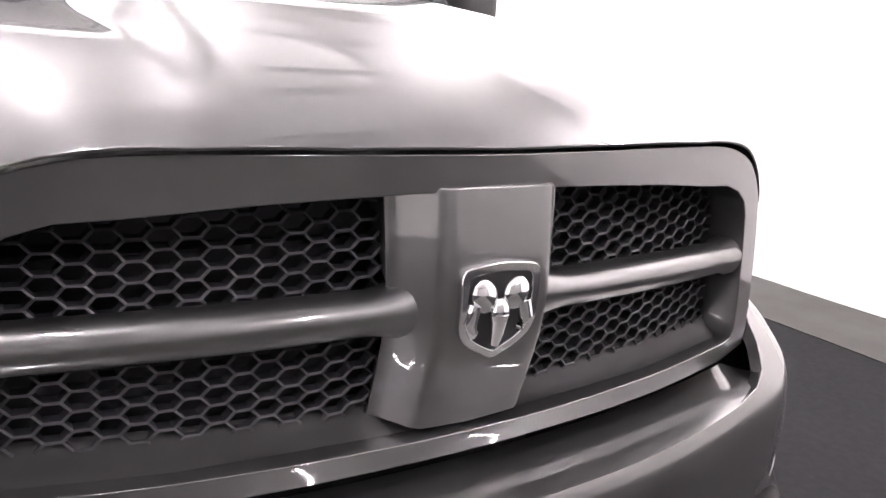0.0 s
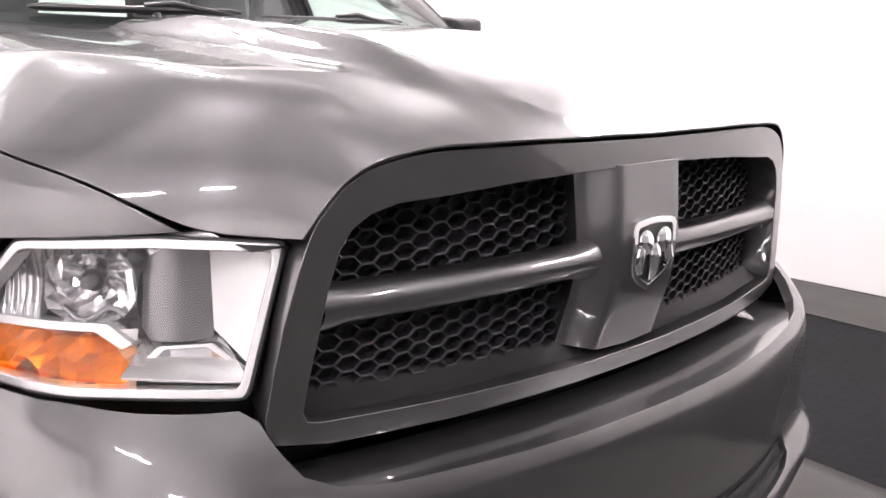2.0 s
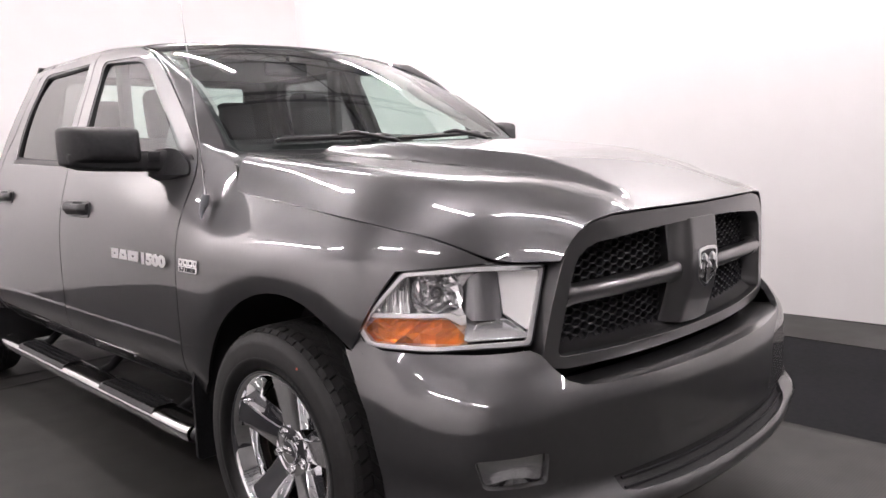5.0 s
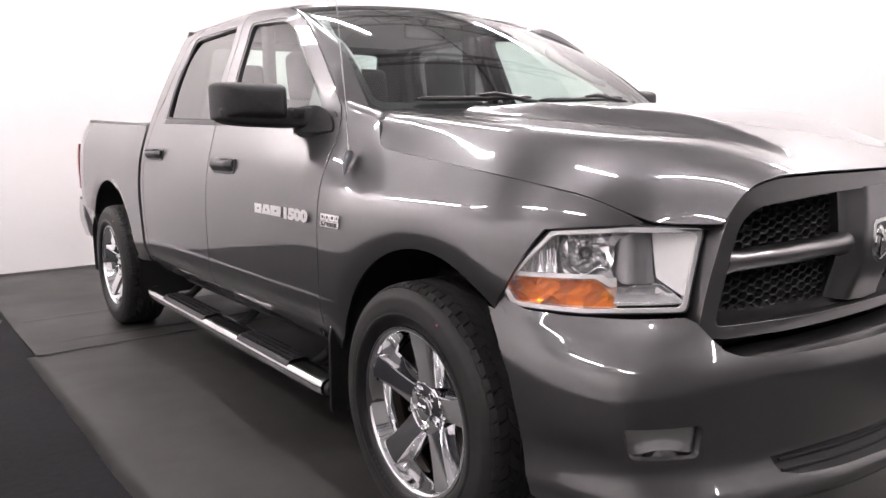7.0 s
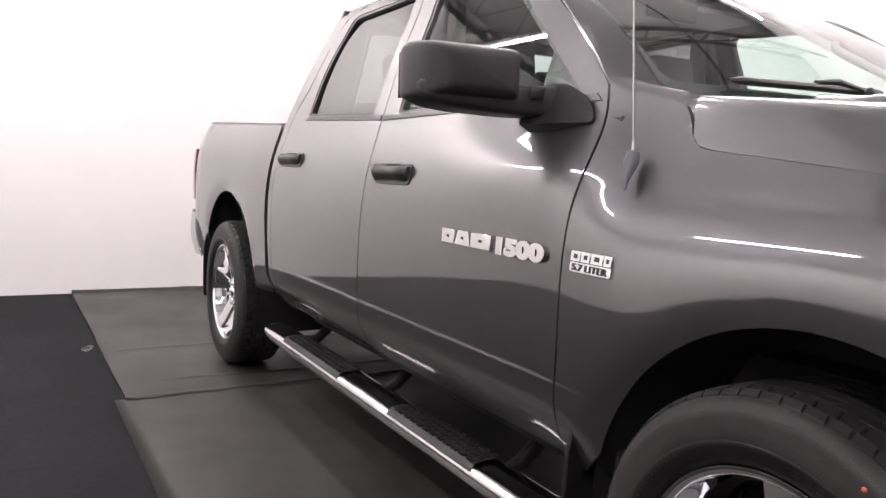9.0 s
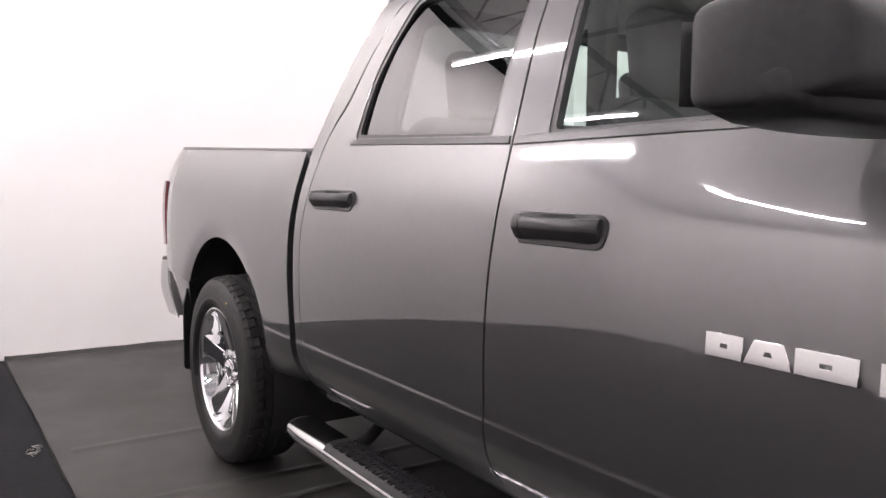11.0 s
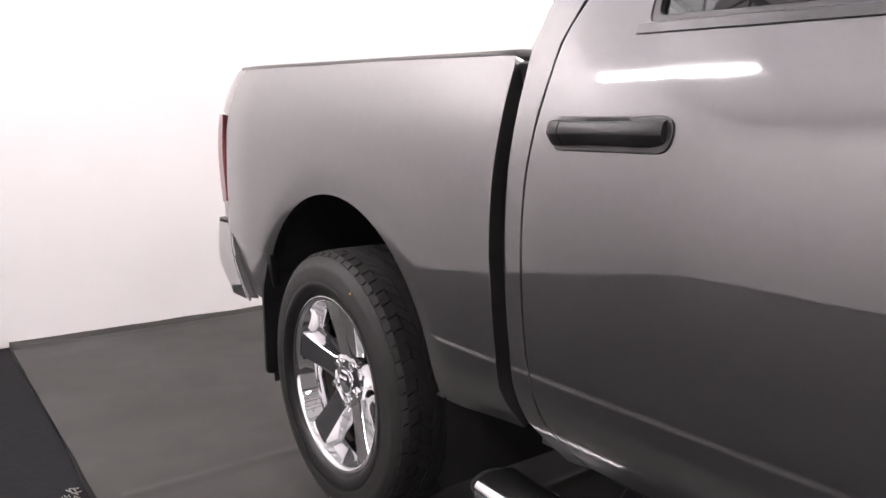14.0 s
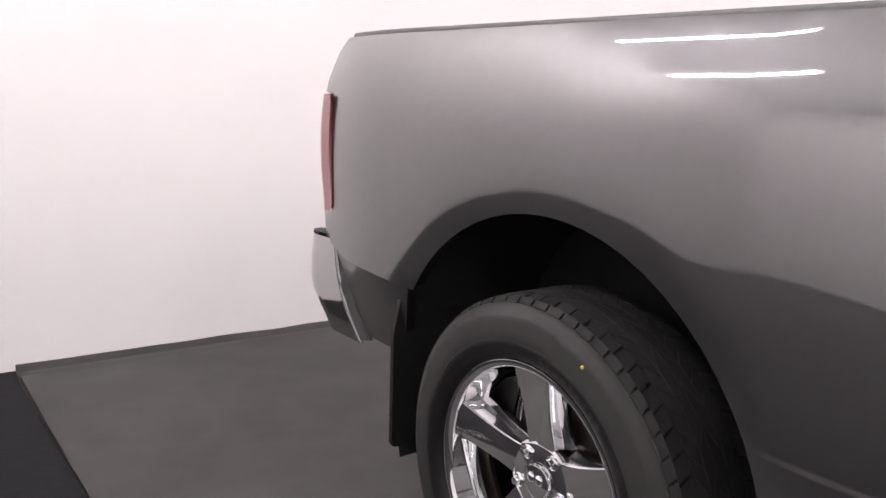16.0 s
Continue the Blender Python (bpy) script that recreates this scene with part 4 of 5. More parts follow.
# ---- wheels ----
def wheel(mirror, dot, turn):
    """A chromed five-spoke wheel with a new all-terrain tyre; the axle along x, the outer face towards -x."""
    w = new("wheel")
    w.parent = truck
    tagged(w, "chromed five-spoke wheel with a black tyre")

    def P(name, bm, mat, label="", smooth=40, parent=None):
        return part(name, bm, mat, parent or w, label, smooth, mirror)

    bm = bmesh.new()
    prof = [(0.2665, -0.100), (0.2690, -0.112), (0.274, -0.123), (0.285, -0.131), (0.300, -0.1365), (0.318, -0.1385), (0.336, -0.1380), (0.352, -0.1345), (0.362, -0.1340), (0.366, -0.1310), (0.378, -0.1250), (0.3870, -0.1165), (0.3885, -0.108), (0.3870, -0.098), (0.3850, -0.06), (0.3850, 0.0)]
    prof = prof + [(r, -x) for r, x in reversed(prof[:-1])]
    lathe_x(bm, prof, 96)
    bmesh.ops.recalc_face_normals(bm, faces=bm.faces)
    tyre = P("tyre", bm, RUBBER, "black all-terrain tyre")
    bm = bmesh.new()

    def block(a0, a1, x0, x1, skew=0.0, r0=0.384, r1=0.4025, tilt=0.0):
        n = 3
        top, bot = [], []
        for i in range(n + 1):
            for x, dr in ((x0, 0.0), (x1, tilt)):
                a = a0 + (a1 - a0) * i / n + skew * (x - x0)
                top.append(bm.verts.new((x, (r1 - dr) * math.cos(a), (r1 - dr) * math.sin(a))))
                bot.append(bm.verts.new((x, (r0 - dr) * math.cos(a), (r0 - dr) * math.sin(a))))
        for i in range(n):
            k = 2 * i
            bm.faces.new((top[k], top[k + 1], top[k + 3], top[k + 2]))
            bm.faces.new((top[k], top[k + 2], bot[k + 2], bot[k]))
            bm.faces.new((top[k + 1], bot[k + 1], bot[k + 3], top[k + 3]))
        for k in (0, 2 * n):
            bm.faces.new((top[k], bot[k], bot[k + 1], top[k + 1]))

    N = 60
    da = 2 * math.pi / N
    for k in range(N):
        a = k * da
        odd = 0.003 if k % 2 else 0.0
        for s in (-1, 1):
            block(a + 0.02 * da, a + 0.89 * da, s * (0.066 + odd), s * 0.100, 0.9 * s, 0.384, 0.4020, 0.003)
            block(a + 0.02 * da, a + 0.89 * da, s * 0.100, s * 0.1165, 0.9 * s, 0.380, 0.3990, 0.0085)
            block(a + 0.5 * da * (s > 0), a + 0.5 * da * (s > 0) + 0.88 * da, s * 0.032, s * (0.062 + odd), -2.6 * s, 0.384)
            if k % 2 == 0:
                block(a + 0.25 * da, a + 2.12 * da, s * 0.0012, s * 0.0285, 5.0 * s, 0.384)
    bmesh.ops.recalc_face_normals(bm, faces=bm.faces)
    tagged(P("tread", bm, RUBBER, "deep black tread blocks", 30, tyre), kind="stuff")
    bm = bmesh.new()
    lathe_x(bm, [(0.2700, -0.1155), (0.2745, -0.1242), (0.285, -0.1319), (0.300, -0.1373), (0.3125, -0.1389), (0.3145, -0.1380)], 96)
    bmesh.ops.recalc_face_normals(bm, faces=bm.faces)
    P("sidewall_band", bm, BAND, "darker smooth band beside the rim", 40, tyre)
    # raised marks on the sidewall
    bm = bmesh.new()
    rng = random.Random(5)
    for a0, cnt, r, h in ((100, 9, 0.291, 0.013), (285, 9, 0.291, 0.013), (20, 14, 0.300, 0.006), (200, 14, 0.300, 0.006)):
        for k in range(cnt):
            a = radians(a0 + k * (4.2 if h > 0.01 else 2.4))
            wd = radians(2.6 if h > 0.01 else 1.4) * rng.uniform(0.6, 1)
            q = [bm.verts.new((-0.1398 + 7.0 * (rr - 0.3185) ** 2, rr * math.cos(t), rr * math.sin(t))) for rr, t in ((r, a), (r, a + wd), (r + h, a + wd), (r + h, a))]
            bm.faces.new(q)
    tagged(P("sidewall_lettering", bm, BLACK_GLOSS, "raised unreadable sidewall marks", 0, tyre), kind="stuff")
    bm = bmesh.new()
    bmesh.ops.create_uvsphere(bm, u_segments=10, v_segments=6, radius=0.0042, matrix=Matrix.Translation((-0.134, 0.352 * math.cos(radians(118)), 0.352 * math.sin(radians(118)))))
    P("paint_dot", bm, dot, "small paint dot on the sidewall", 40, tyre)
    # rim
    bm = bmesh.new()
    lathe_x(bm, [(0.240, 0.10), (0.262, 0.118), (0.262, 0.10), (0.235, 0.06), (0.226, -0.02), (0.236, -0.075), (0.246, -0.092), (0.250, -0.108), (0.254, -0.117), (0.262, -0.122), (0.2685, -0.121), (0.2695, -0.116), (0.265, -0.108)], 96)
    bmesh.ops.recalc_face_normals(bm, faces=bm.faces)
    rim = P("rim", bm, CHROME, "chromed rim", 50)
    # spokes
    for k in range(5):
        a = radians(90 + 72 * k + turn)
        ca, sa = math.cos(a), math.sin(a)
        bm = bmesh.new()
        rows = []
        for i in range(15):
            r = 0.075 + (0.252 - 0.075) * i / 14
            t = i / 14
            half = 0.029 + 0.016 * t**1.3 + 0.010 * (1 - t) ** 3
            fx = -0.066 - 0.040 * t
            ring = []
            for wv, dx, grow in ((-1.0, 0.056, 0.016), (-1.0, 0.006, 0.002), (-0.95, 0.001, 0.0), (-0.5, 0.0, 0.0), (0.0, 0.0004, 0.0), (0.5, 0.0, 0.0), (0.95, 0.001, 0.0), (1.0, 0.006, 0.002), (1.0, 0.056, 0.016)):
                m = wv * (half + grow)
                ring.append(bm.verts.new((fx + dx, r * ca - m * sa, r * sa + m * ca)))
            rows.append(ring)
        for A, B in zip(rows, rows[1:]):
            for j in range(8):
                bm.faces.new((A[j], A[j + 1], B[j + 1], B[j]))
        bmesh.ops.recalc_face_normals(bm, faces=bm.faces)
        bm.normal_update()
        if sum(f.normal.x for f in bm.faces) > 0:
            bmesh.ops.reverse_faces(bm, faces=bm.faces)
        P("spoke", bm, CHROME, "", 30, rim)
    # hub, cap, nuts
    bm = bmesh.new()
    lathe_x(bm, [(0.090, 0.01), (0.092, -0.054), (0.088, -0.0635), (0.078, -0.067), (0.046, -0.069), (0.0405, -0.064)], 48)
    bmesh.ops.recalc_face_normals(bm, faces=bm.faces)
    P("hub", bm, CHROME, "", 30, rim)
    bm = bmesh.new()
    lathe_x(bm, [(0.0395, -0.056), (0.0395, -0.072), (0.036, -0.077), (0.024, -0.080), (0.0005, -0.0805)], 32)
    for s in (-1, 1):
        bmesh.ops.create_uvsphere(bm, u_segments=10, v_segments=8, radius=0.011, matrix=Matrix.Translation((-0.080, s * 0.012, 0.008)) @ Matrix.Diagonal((0.5, 1, 1.1, 1)))
    bmesh.ops.recalc_face_normals(bm, faces=bm.faces)
    P("centre_cap", bm, CHROME, "chrome centre cap with a raised badge", 40, rim)
    for k in range(5):
        a = radians(90 + 36 + 72 * k + turn)
        bm = bmesh.new()
        lathe_x(bm, [(0.0160, -0.058), (0.0160, -0.0695), (0.0150, -0.0705), (0.0115, -0.0685), (0.0110, -0.078), (0.0080, -0.0825), (0.0005, -0.0832)], 16, 0, 0.0655 * math.cos(a), 0.0655 * math.sin(a))
        bmesh.ops.recalc_face_normals(bm, faces=bm.faces)
        P("wheel_nut", bm, CHROME, "", 35, rim)
    bm = bmesh.new()
    lathe_x(bm, [(0.05, 0.02), (0.17, 0.02), (0.17, 0.045), (0.05, 0.045)], 40)
    bmesh.ops.recalc_face_normals(bm, faces=bm.faces)
    P("brake_disc", bm, material("cast_iron", (0.09, 0.075, 0.065), 0.5, 0.8, noise_scale=40, second=(0.13, 0.10, 0.08), noise_mix=0.7) if not bpy.data.materials.get("cast_iron") else bpy.data.materials["cast_iron"], "dull cast-iron brake disc")
    bm = bmesh.new()
    tube(bm, [(-0.10, 0.237 * math.cos(radians(turn + 8)), 0.237 * math.sin(radians(turn + 8))), (-0.075, 0.222 * math.cos(radians(turn + 8)), 0.222 * math.sin(radians(turn + 8)))], 0.009, 8)
    P("valve", bm, BLACK, "", 40, rim)
    return w


DOT = material("red_paint_dot", (0.5, 0.10, 0.06), 0.5, noise_scale=100, second=(0.45, 0.1, 0.05), noise_mix=0.5)
DOT_Y = material("yellow_paint_dot", (0.75, 0.52, 0.12), 0.5, noise_scale=100, second=(0.7, 0.45, 0.1), noise_mix=0.5)
for sgn in (-1, 1):
    for y, dot, turn in ((0.010, DOT, 4), (3.586, DOT_Y, -2)):
        w = wheel(sgn > 0, dot, turn)
        w.location = (sgn * 0.864, y, 0.4055)
for mir in (False, True):
    for (cy, cz, r), nm in ((ARCH_F, "wheel_well"), (ARCH_R, "wheel_well")):
        V, F = grid(lambda x, a: (-x, cy + (r + 0.02) * math.cos(a), cz + (r + 0.02) * math.sin(a)), line(0.50, 0.955, 6), line(radians(-20), radians(200), 30))
        link_mesh(nm, V, F, GAP, truck, "black plastic wheel-well liner", None, mir)
        V, F = grid(lambda u, z: (-0.50, cy + u, z), line(-0.6, 0.6, 4), line(0.3, 1.0, 4))
        link_mesh("well_side", V, F, GAP, truck, "dark inner wheel-well wall", None, mir)
    for y, z0, z1, lean in ((0.485, 0.255, 0.64, 0.05), (4.045, 0.305, 0.715, 0.02)):
        V, F, N = sheet(rounded([(0.70, z0), (0.985, z0), (0.985, z1 - 0.10), (0.962, z1), (0.70, z1)], 0.02), lambda x, z: (-x, y + 0.03 - 0.10 * (x - 0.84) ** 2 + lean * 0.6 * (z1 - z), z), (0, -1, 0), (), 0.04, 0.012)
        link_mesh("mud_flap", V, F, BLACK, truck, "black moulded mud flap", None, mir)


# ---- headlights ----
HP = [Vector((0.612, -0.762)), Vector((0.703, -0.672)), Vector((0.80, -0.572)), Vector((0.885, -0.478)), Vector((0.962, -0.388))]
HX = C([(i / 4, p.x) for i, p in enumerate(HP)])
HY = C([(i / 4, p.y) for i, p in enumerate(HP)])


def lamp_face(off=0.0):
    def f(s, z):
        o = 0.042 * (1.02 - z) / 0.2 * (1 - 0.8 * sm(s, 0.55, 1.0)) + 0.012 * math.sin(math.pi * min(1, max(0, s))) - off
        return (-(HX(s) + 0.70 * o), HY(s) - 0.714 * o, z)
    return f


HL = [(0.012, 1.014), (0.35, 1.017), (0.72, 1.008), (0.86, 0.935), (0.985, 0.858), (0.93, 0.812), (0.55, 0.806), (0.10, 0.812)]
HLC = Vector((0.48, 0.91))


def shrunk(pts, ks, kz):
    return [(HLC.x + (p[0] - HLC.x) * ks, HLC.y + (p[1] - HLC.y) * kz) for p in pts]


LAMP_BACK = material("lamp_reflector", (0.93, 0.93, 0.94), 0.16, 0.92, noise_scale=30, second=(0.7, 0.7, 0.72), noise_mix=0.5, rough_var=0.06)
AMB_BACK = material("indicator_reflector", (0.95, 0.94, 0.92), 0.22, 0.55, noise_scale=25, second=(0.6, 0.58, 0.55), noise_mix=0.8)
BEZEL = material("bright_lamp_bezel", (0.93, 0.93, 0.94), 0.2, 0.7, noise_scale=20, second=(0.88, 0.88, 0.9), noise_mix=0.5)
LAMP_GREY = material("lamp_grey_shield", (0.26, 0.26, 0.27), 0.26, 0.7, noise_scale=12, second=(0.34, 0.34, 0.35), noise_mix=0.6)
for mir in (False, True):
    hl = new("headlight")
    hl.parent = truck
    tagged(hl, "clear headlight with chrome reflector and amber indicator")

    def piece(name, data, mat, label="", parent=None, use_n=True):
        V, F, N = data
        return link_mesh(name, V, F, mat, parent or hl, label, N if use_n else None, mir)

    out = rounded(HL, [0.02, 0, 0.02, 0, 0.02, 0.02, 0, 0.02], 3)
    ln = piece("lens", sheet(out, lamp_face(0.0), (-0.7, -0.7, 0), (), 0.05, 0.0), LENS, "clear plastic lens")
    ln.visible_shadow = False
    piece("seal", sheet(shrunk(out, 1.016, 1.022), lamp_face(0.012), (-0.7, -0.7, 0), [shrunk(out, 1.0, 1.0)], 0.05, 0.03), BLACK_GLOSS, "black rubber seal")
    piece("bezel", sheet(shrunk(out, 0.995, 0.99), lamp_face(0.010), (-0.7, -0.7, 0), [shrunk(out, 0.955, 0.90)], 0.05, 0.03), BEZEL, "bright chrome bezel")
    piece("housing", sheet(shrunk(out, 0.99, 0.99), lamp_face(0.085), (-0.7, -0.7, 0), (), 0.05, 0.0), LAMP_BACK, "silvered housing")
    # bright inner panel beside the grille
    inner = [(0.045, 0.998), (0.245, 1.0), (0.225, 0.885), (0.085, 0.838)]
    piece("inner_panel", sheet(inner, lambda s, z: Vector(lamp_face(0.018 + 0.23 * max(0, s - 0.03))(s, z)), (-0.7, -0.7, 0), (), 0.05, 0.006), SILVER, "satin silver side panel")
    floor_p = [(0.10, 0.0), (0.42, 0.0), (0.40, 1.0), (0.235, 1.0)]
    piece("inner_floor", sheet(floor_p, lambda s, v: Vector(lamp_face(0.015 + 0.07 * v)(s, 0.833 + 0.05 * v)), (-0.3, -0.3, 1), (), 0.1, 0.004), LAMP_BACK, "chrome floor of the lamp")
    fr = rounded([(0.115, 0.838), (0.40, 0.838), (0.35, 0.866), (0.215, 0.872)], 0.008, 3)
    fc = Vector((0.27, 0.853))
    piece("inner_frame", sheet(fr, lamp_face(0.040), (-0.7, -0.7, 0), [[tuple(fc + (Vector(p) - fc) * 0.80) for p in fr]], 0.05, 0.02), CHROME, "raised chrome frame")
    # grey half-round shield
    sh = [(0.245, 1.0), (0.33, 1.0), (0.385, 0.985), (0.425, 0.95), (0.43, 0.915), (0.41, 0.885), (0.38, 0.872), (0.23, 0.872)]
    piece("shield", sheet(sh, lambda s, z: Vector(lamp_face(0.075 - 0.03 * math.sin(max(0, min(1, (s - 0.22) / 0.22)) * math.pi))(s, z)), (-0.7, -0.7, 0), (), 0.03, 0.01), LAMP_GREY, "grey half-round shield")
    # fluted reflector strips
    for k in range(6, 11):
        s0 = 0.425 + 0.042 * k
        amp = (0.016, 0.009, 0.021, 0.012, 0.019, 0.007)[k * 5 % 6]
        top = 1.0 if s0 < 0.68 else 1.0 - (s0 - 0.68) * 0.40
        V, F = grid(lambda s, z: lamp_face(0.062 - amp * math.sin(math.pi * (s - s0) / 0.041) - 0.020 * ((z - 0.94) / 0.06) ** 2)(s, z), line(s0, s0 + 0.041, 5), line(0.890, top - 0.004, 8))
        link_mesh("reflector_flute", V, [tuple(reversed(f)) for f in F], LAMP_BACK, hl, "", None, mir)
    # main reflector bowl: faceted rings round the bulb
    cs0, cz0 = 0.545, 0.946
    rngb = random.Random(21)
    rays_, rings_ = 20, 5
    jit_b = [[rngb.uniform(-0.006, 0.006) for _ in range(rays_)] for _ in range(rings_ + 1)]
    BV, BF = [], []
    for q in range(rings_ + 1):
        r = 0.22 + 0.78 * q / rings_
        for k in range(rays_):
            a = 2 * math.pi * k / rays_
            ca, sa = math.copysign(abs(math.cos(a)) ** 0.8, math.cos(a)), math.copysign(abs(math.sin(a)) ** 0.8, math.sin(a))
            BV.append(lamp_face(0.046 + 0.034 * (1 - r * r) + jit_b[q][k])(cs0 + 0.132 * r * ca, cz0 + 0.056 * r * sa))
    for q in range(rings_):
        for k in range(rays_):
            a, b = q * rays_ + k, q * rays_ + (k + 1) % rays_
            BF.append((a, b, b + rays_, a + rays_))
    link_mesh("reflector_bowl", BV, BF, LAMP_BACK, hl, "faceted chrome reflector bowl", None, mir, False)
    c, d = Vector(lamp_face(0.078)(cs0, cz0)), Vector((-0.7, -0.714, 0))
    bm = bmesh.new()
    tube(bm, [c, c + d * 0.012, c + d * 0.013, c + d * 0.034, c + d * 0.040], [0.017, 0.017, 0.0105, 0.0105, 0.006], 16)
    bulb = part("bulb", bm, LAMP_GREY, hl, "grey bulb in its holder", 40, mir)
    bm = bmesh.new()
    tube(bm, [c + d * 0.0125, c + d * 0.0150], [0.0165, 0.0165], 16)
    part("bulb_ring", bm, BLACK_GLOSS, bulb, "black bulb seal", 40, mir)
    # a row of small cast steps along the bowl's upper edge
    bm = bmesh.new()
    for k in range(9):
        p = Vector(lamp_face(0.040)(0.435 + 0.026 * k, 0.9965 - 0.0012 * k))
        box(bm, p, (0.010, 0.010, 0.009), 0.0015, 1, Matrix.Rotation(radians(45), 4, "Z"))
    part("reflector_steps", bm, LAMP_GREY, hl, "small grey cast steps", 30, mir)
    bm = bmesh.new()
    tube(bm, [lamp_face(0.050)(0.44 + 0.022 * k, 0.904 + 0.010 * math.sin(k * 0.9)) for k in range(9)], 0.004, 8)
    part("bowl_lip", bm, LAMP_GREY, hl, "dark lower lip of the bowl", 40, mir)
    rib = [(0.405, 0.874), (0.47, 0.897), (0.90, 0.897), (0.93, 0.888), (0.88, 0.887), (0.50, 0.888), (0.43, 0.866)]
    piece("divider", sheet(rib, lamp_face(0.026), (-0.7, -0.7, 0), (), 0.05, 0.03), BEZEL, "chrome divider above the indicator")
    am = rounded([(0.415, 0.838), (0.490, 0.882), (0.880, 0.884), (0.940, 0.854), (0.885, 0.826), (0.42, 0.822)], 0.01, 3)
    indicator = piece("indicator", sheet(am, lamp_face(0.022), (-0.7, -0.7, 0), (), 0.04, 0.02), AMBER, "amber indicator lens")
    rng = random.Random(11)
    jit = [[rng.uniform(-0.014, 0.014) for _ in range(6)] for _ in range(15)]
    V, F = grid(lambda i, j: lamp_face(0.044 + jit[i][j])(0.405 + 0.545 * i / 14, 0.812 + 0.076 * j / 5), range(15), range(6))
    link_mesh("indicator_back", V, [tuple(reversed(f)) for f in F], AMB_BACK, indicator, "faceted silver reflector", None, mir, False)

# fog lamps
for mir in (False, True):
    fl = new("fog_lamp")
    fl.parent = truck
    tagged(fl, "chrome fog lamp recessed in the bumper")
    fo = [(-u, z) for u, z in fog]
    V, F, N = sheet(fo, lambda s, z: bumper(s, z, -0.012), (-0.6, -1, 0), (), 0.03, 0)
    o = link_mesh("lens", V, F, LENS, fl, "clear lens", N, mir)
    o.visible_shadow = False
    V, F, N = sheet(fo, lambda s, z: bumper(s, z, -0.026 - 0.016 * math.cos((abs(s) - 0.665) * 18) * sm(z, 0.47, 0.53) * (1 - 0.5 * sm(z, 0.54, 0.57))), (-0.6, -1, 0), (), 0.012, 0)
    link_mesh("reflector", V, F, LAMP_BACK, fl, "chrome reflector", N, mir)
    V, F = grid(lambda s, t: bumper(-s, 0.484 + 0.030 * math.sin((s - 0.595) / 0.13 * math.pi) * t, -0.02 - 0.03 * t), line(0.600, 0.722, 10), line(0, 1, 4))
    link_mesh("bezel", V, [tuple(reversed(f)) for f in F], BUMPER_CHROME, fl, "bright curved bezel", None, mir)

# grille emblem, drawn as plain chrome shapes
em = new("emblem")
em.parent = grille
tagged(em, "chrome shield emblem with rounded chrome shapes")


def emb(off):
    return lambda x, z: (x * 0.92, G(0, z) + PROUD(z + 0.012) - off - 0.04 * x * x, z + 0.012)


SH = rounded([(-0.062, 0.985), (0.0, 0.992), (0.062, 0.985), (0.062, 0.905), (0.045, 0.885), (0.0, 0.862), (-0.045, 0.885), (-0.062, 0.905)], [0.012, 0.03, 0.012, 0.02, 0.02, 0.008, 0.02, 0.02], 3)
cs = Vector((0, 0.928))
SHI = [tuple(cs + (Vector(p) - cs) * 0.86) for p in SH]
V, F, N = sheet(SH, emb(0.010), (0, -1, 0), [SHI], 0.02, 0.012)
link_mesh("shield_rim", V, F, CHROME, em, "chrome rim", N)
V, F, N = sheet(SHI, emb(0.004), (0, -1, 0), (), 0.02, 0.0)
link_mesh("shield_field", V, F, BLACK_GLOSS, em, "black field", N)
bm = bmesh.new()
yc = G(0, 0.945) + PROUD(0.955) - 0.006
for s in (-1, 1):
    bmesh.ops.create_uvsphere(bm, u_segments=24, v_segments=16, radius=1, matrix=pose(s * 0.024, yc, 0.962, 0, s * 18, 0) @ Matrix.Diagonal((0.019, 0.012, 0.023, 1)))
    tube(bm, [(s * 0.037, yc, 0.952), (s * 0.043, yc - 0.001, 0.930), (s * 0.037, yc, 0.913), (s * 0.029, yc + 0.001, 0.916)], [0.010, 0.010, 0.007, 0.003], 12)
bmesh.ops.create_uvsphere(bm, u_segments=20, v_segments=14, radius=1, matrix=pose(0, yc - 0.002, 0.939) @ Matrix.Diagonal((0.014, 0.011, 0.020, 1)))
tube(bm, [(0, yc - 0.002, 0.939), (0, yc, 0.911), (0, yc + 0.003, 0.895)], [0.013, 0.009, 0.006], 14)
part("shield_relief", bm, CHROME, em, "rounded chrome relief", 60)


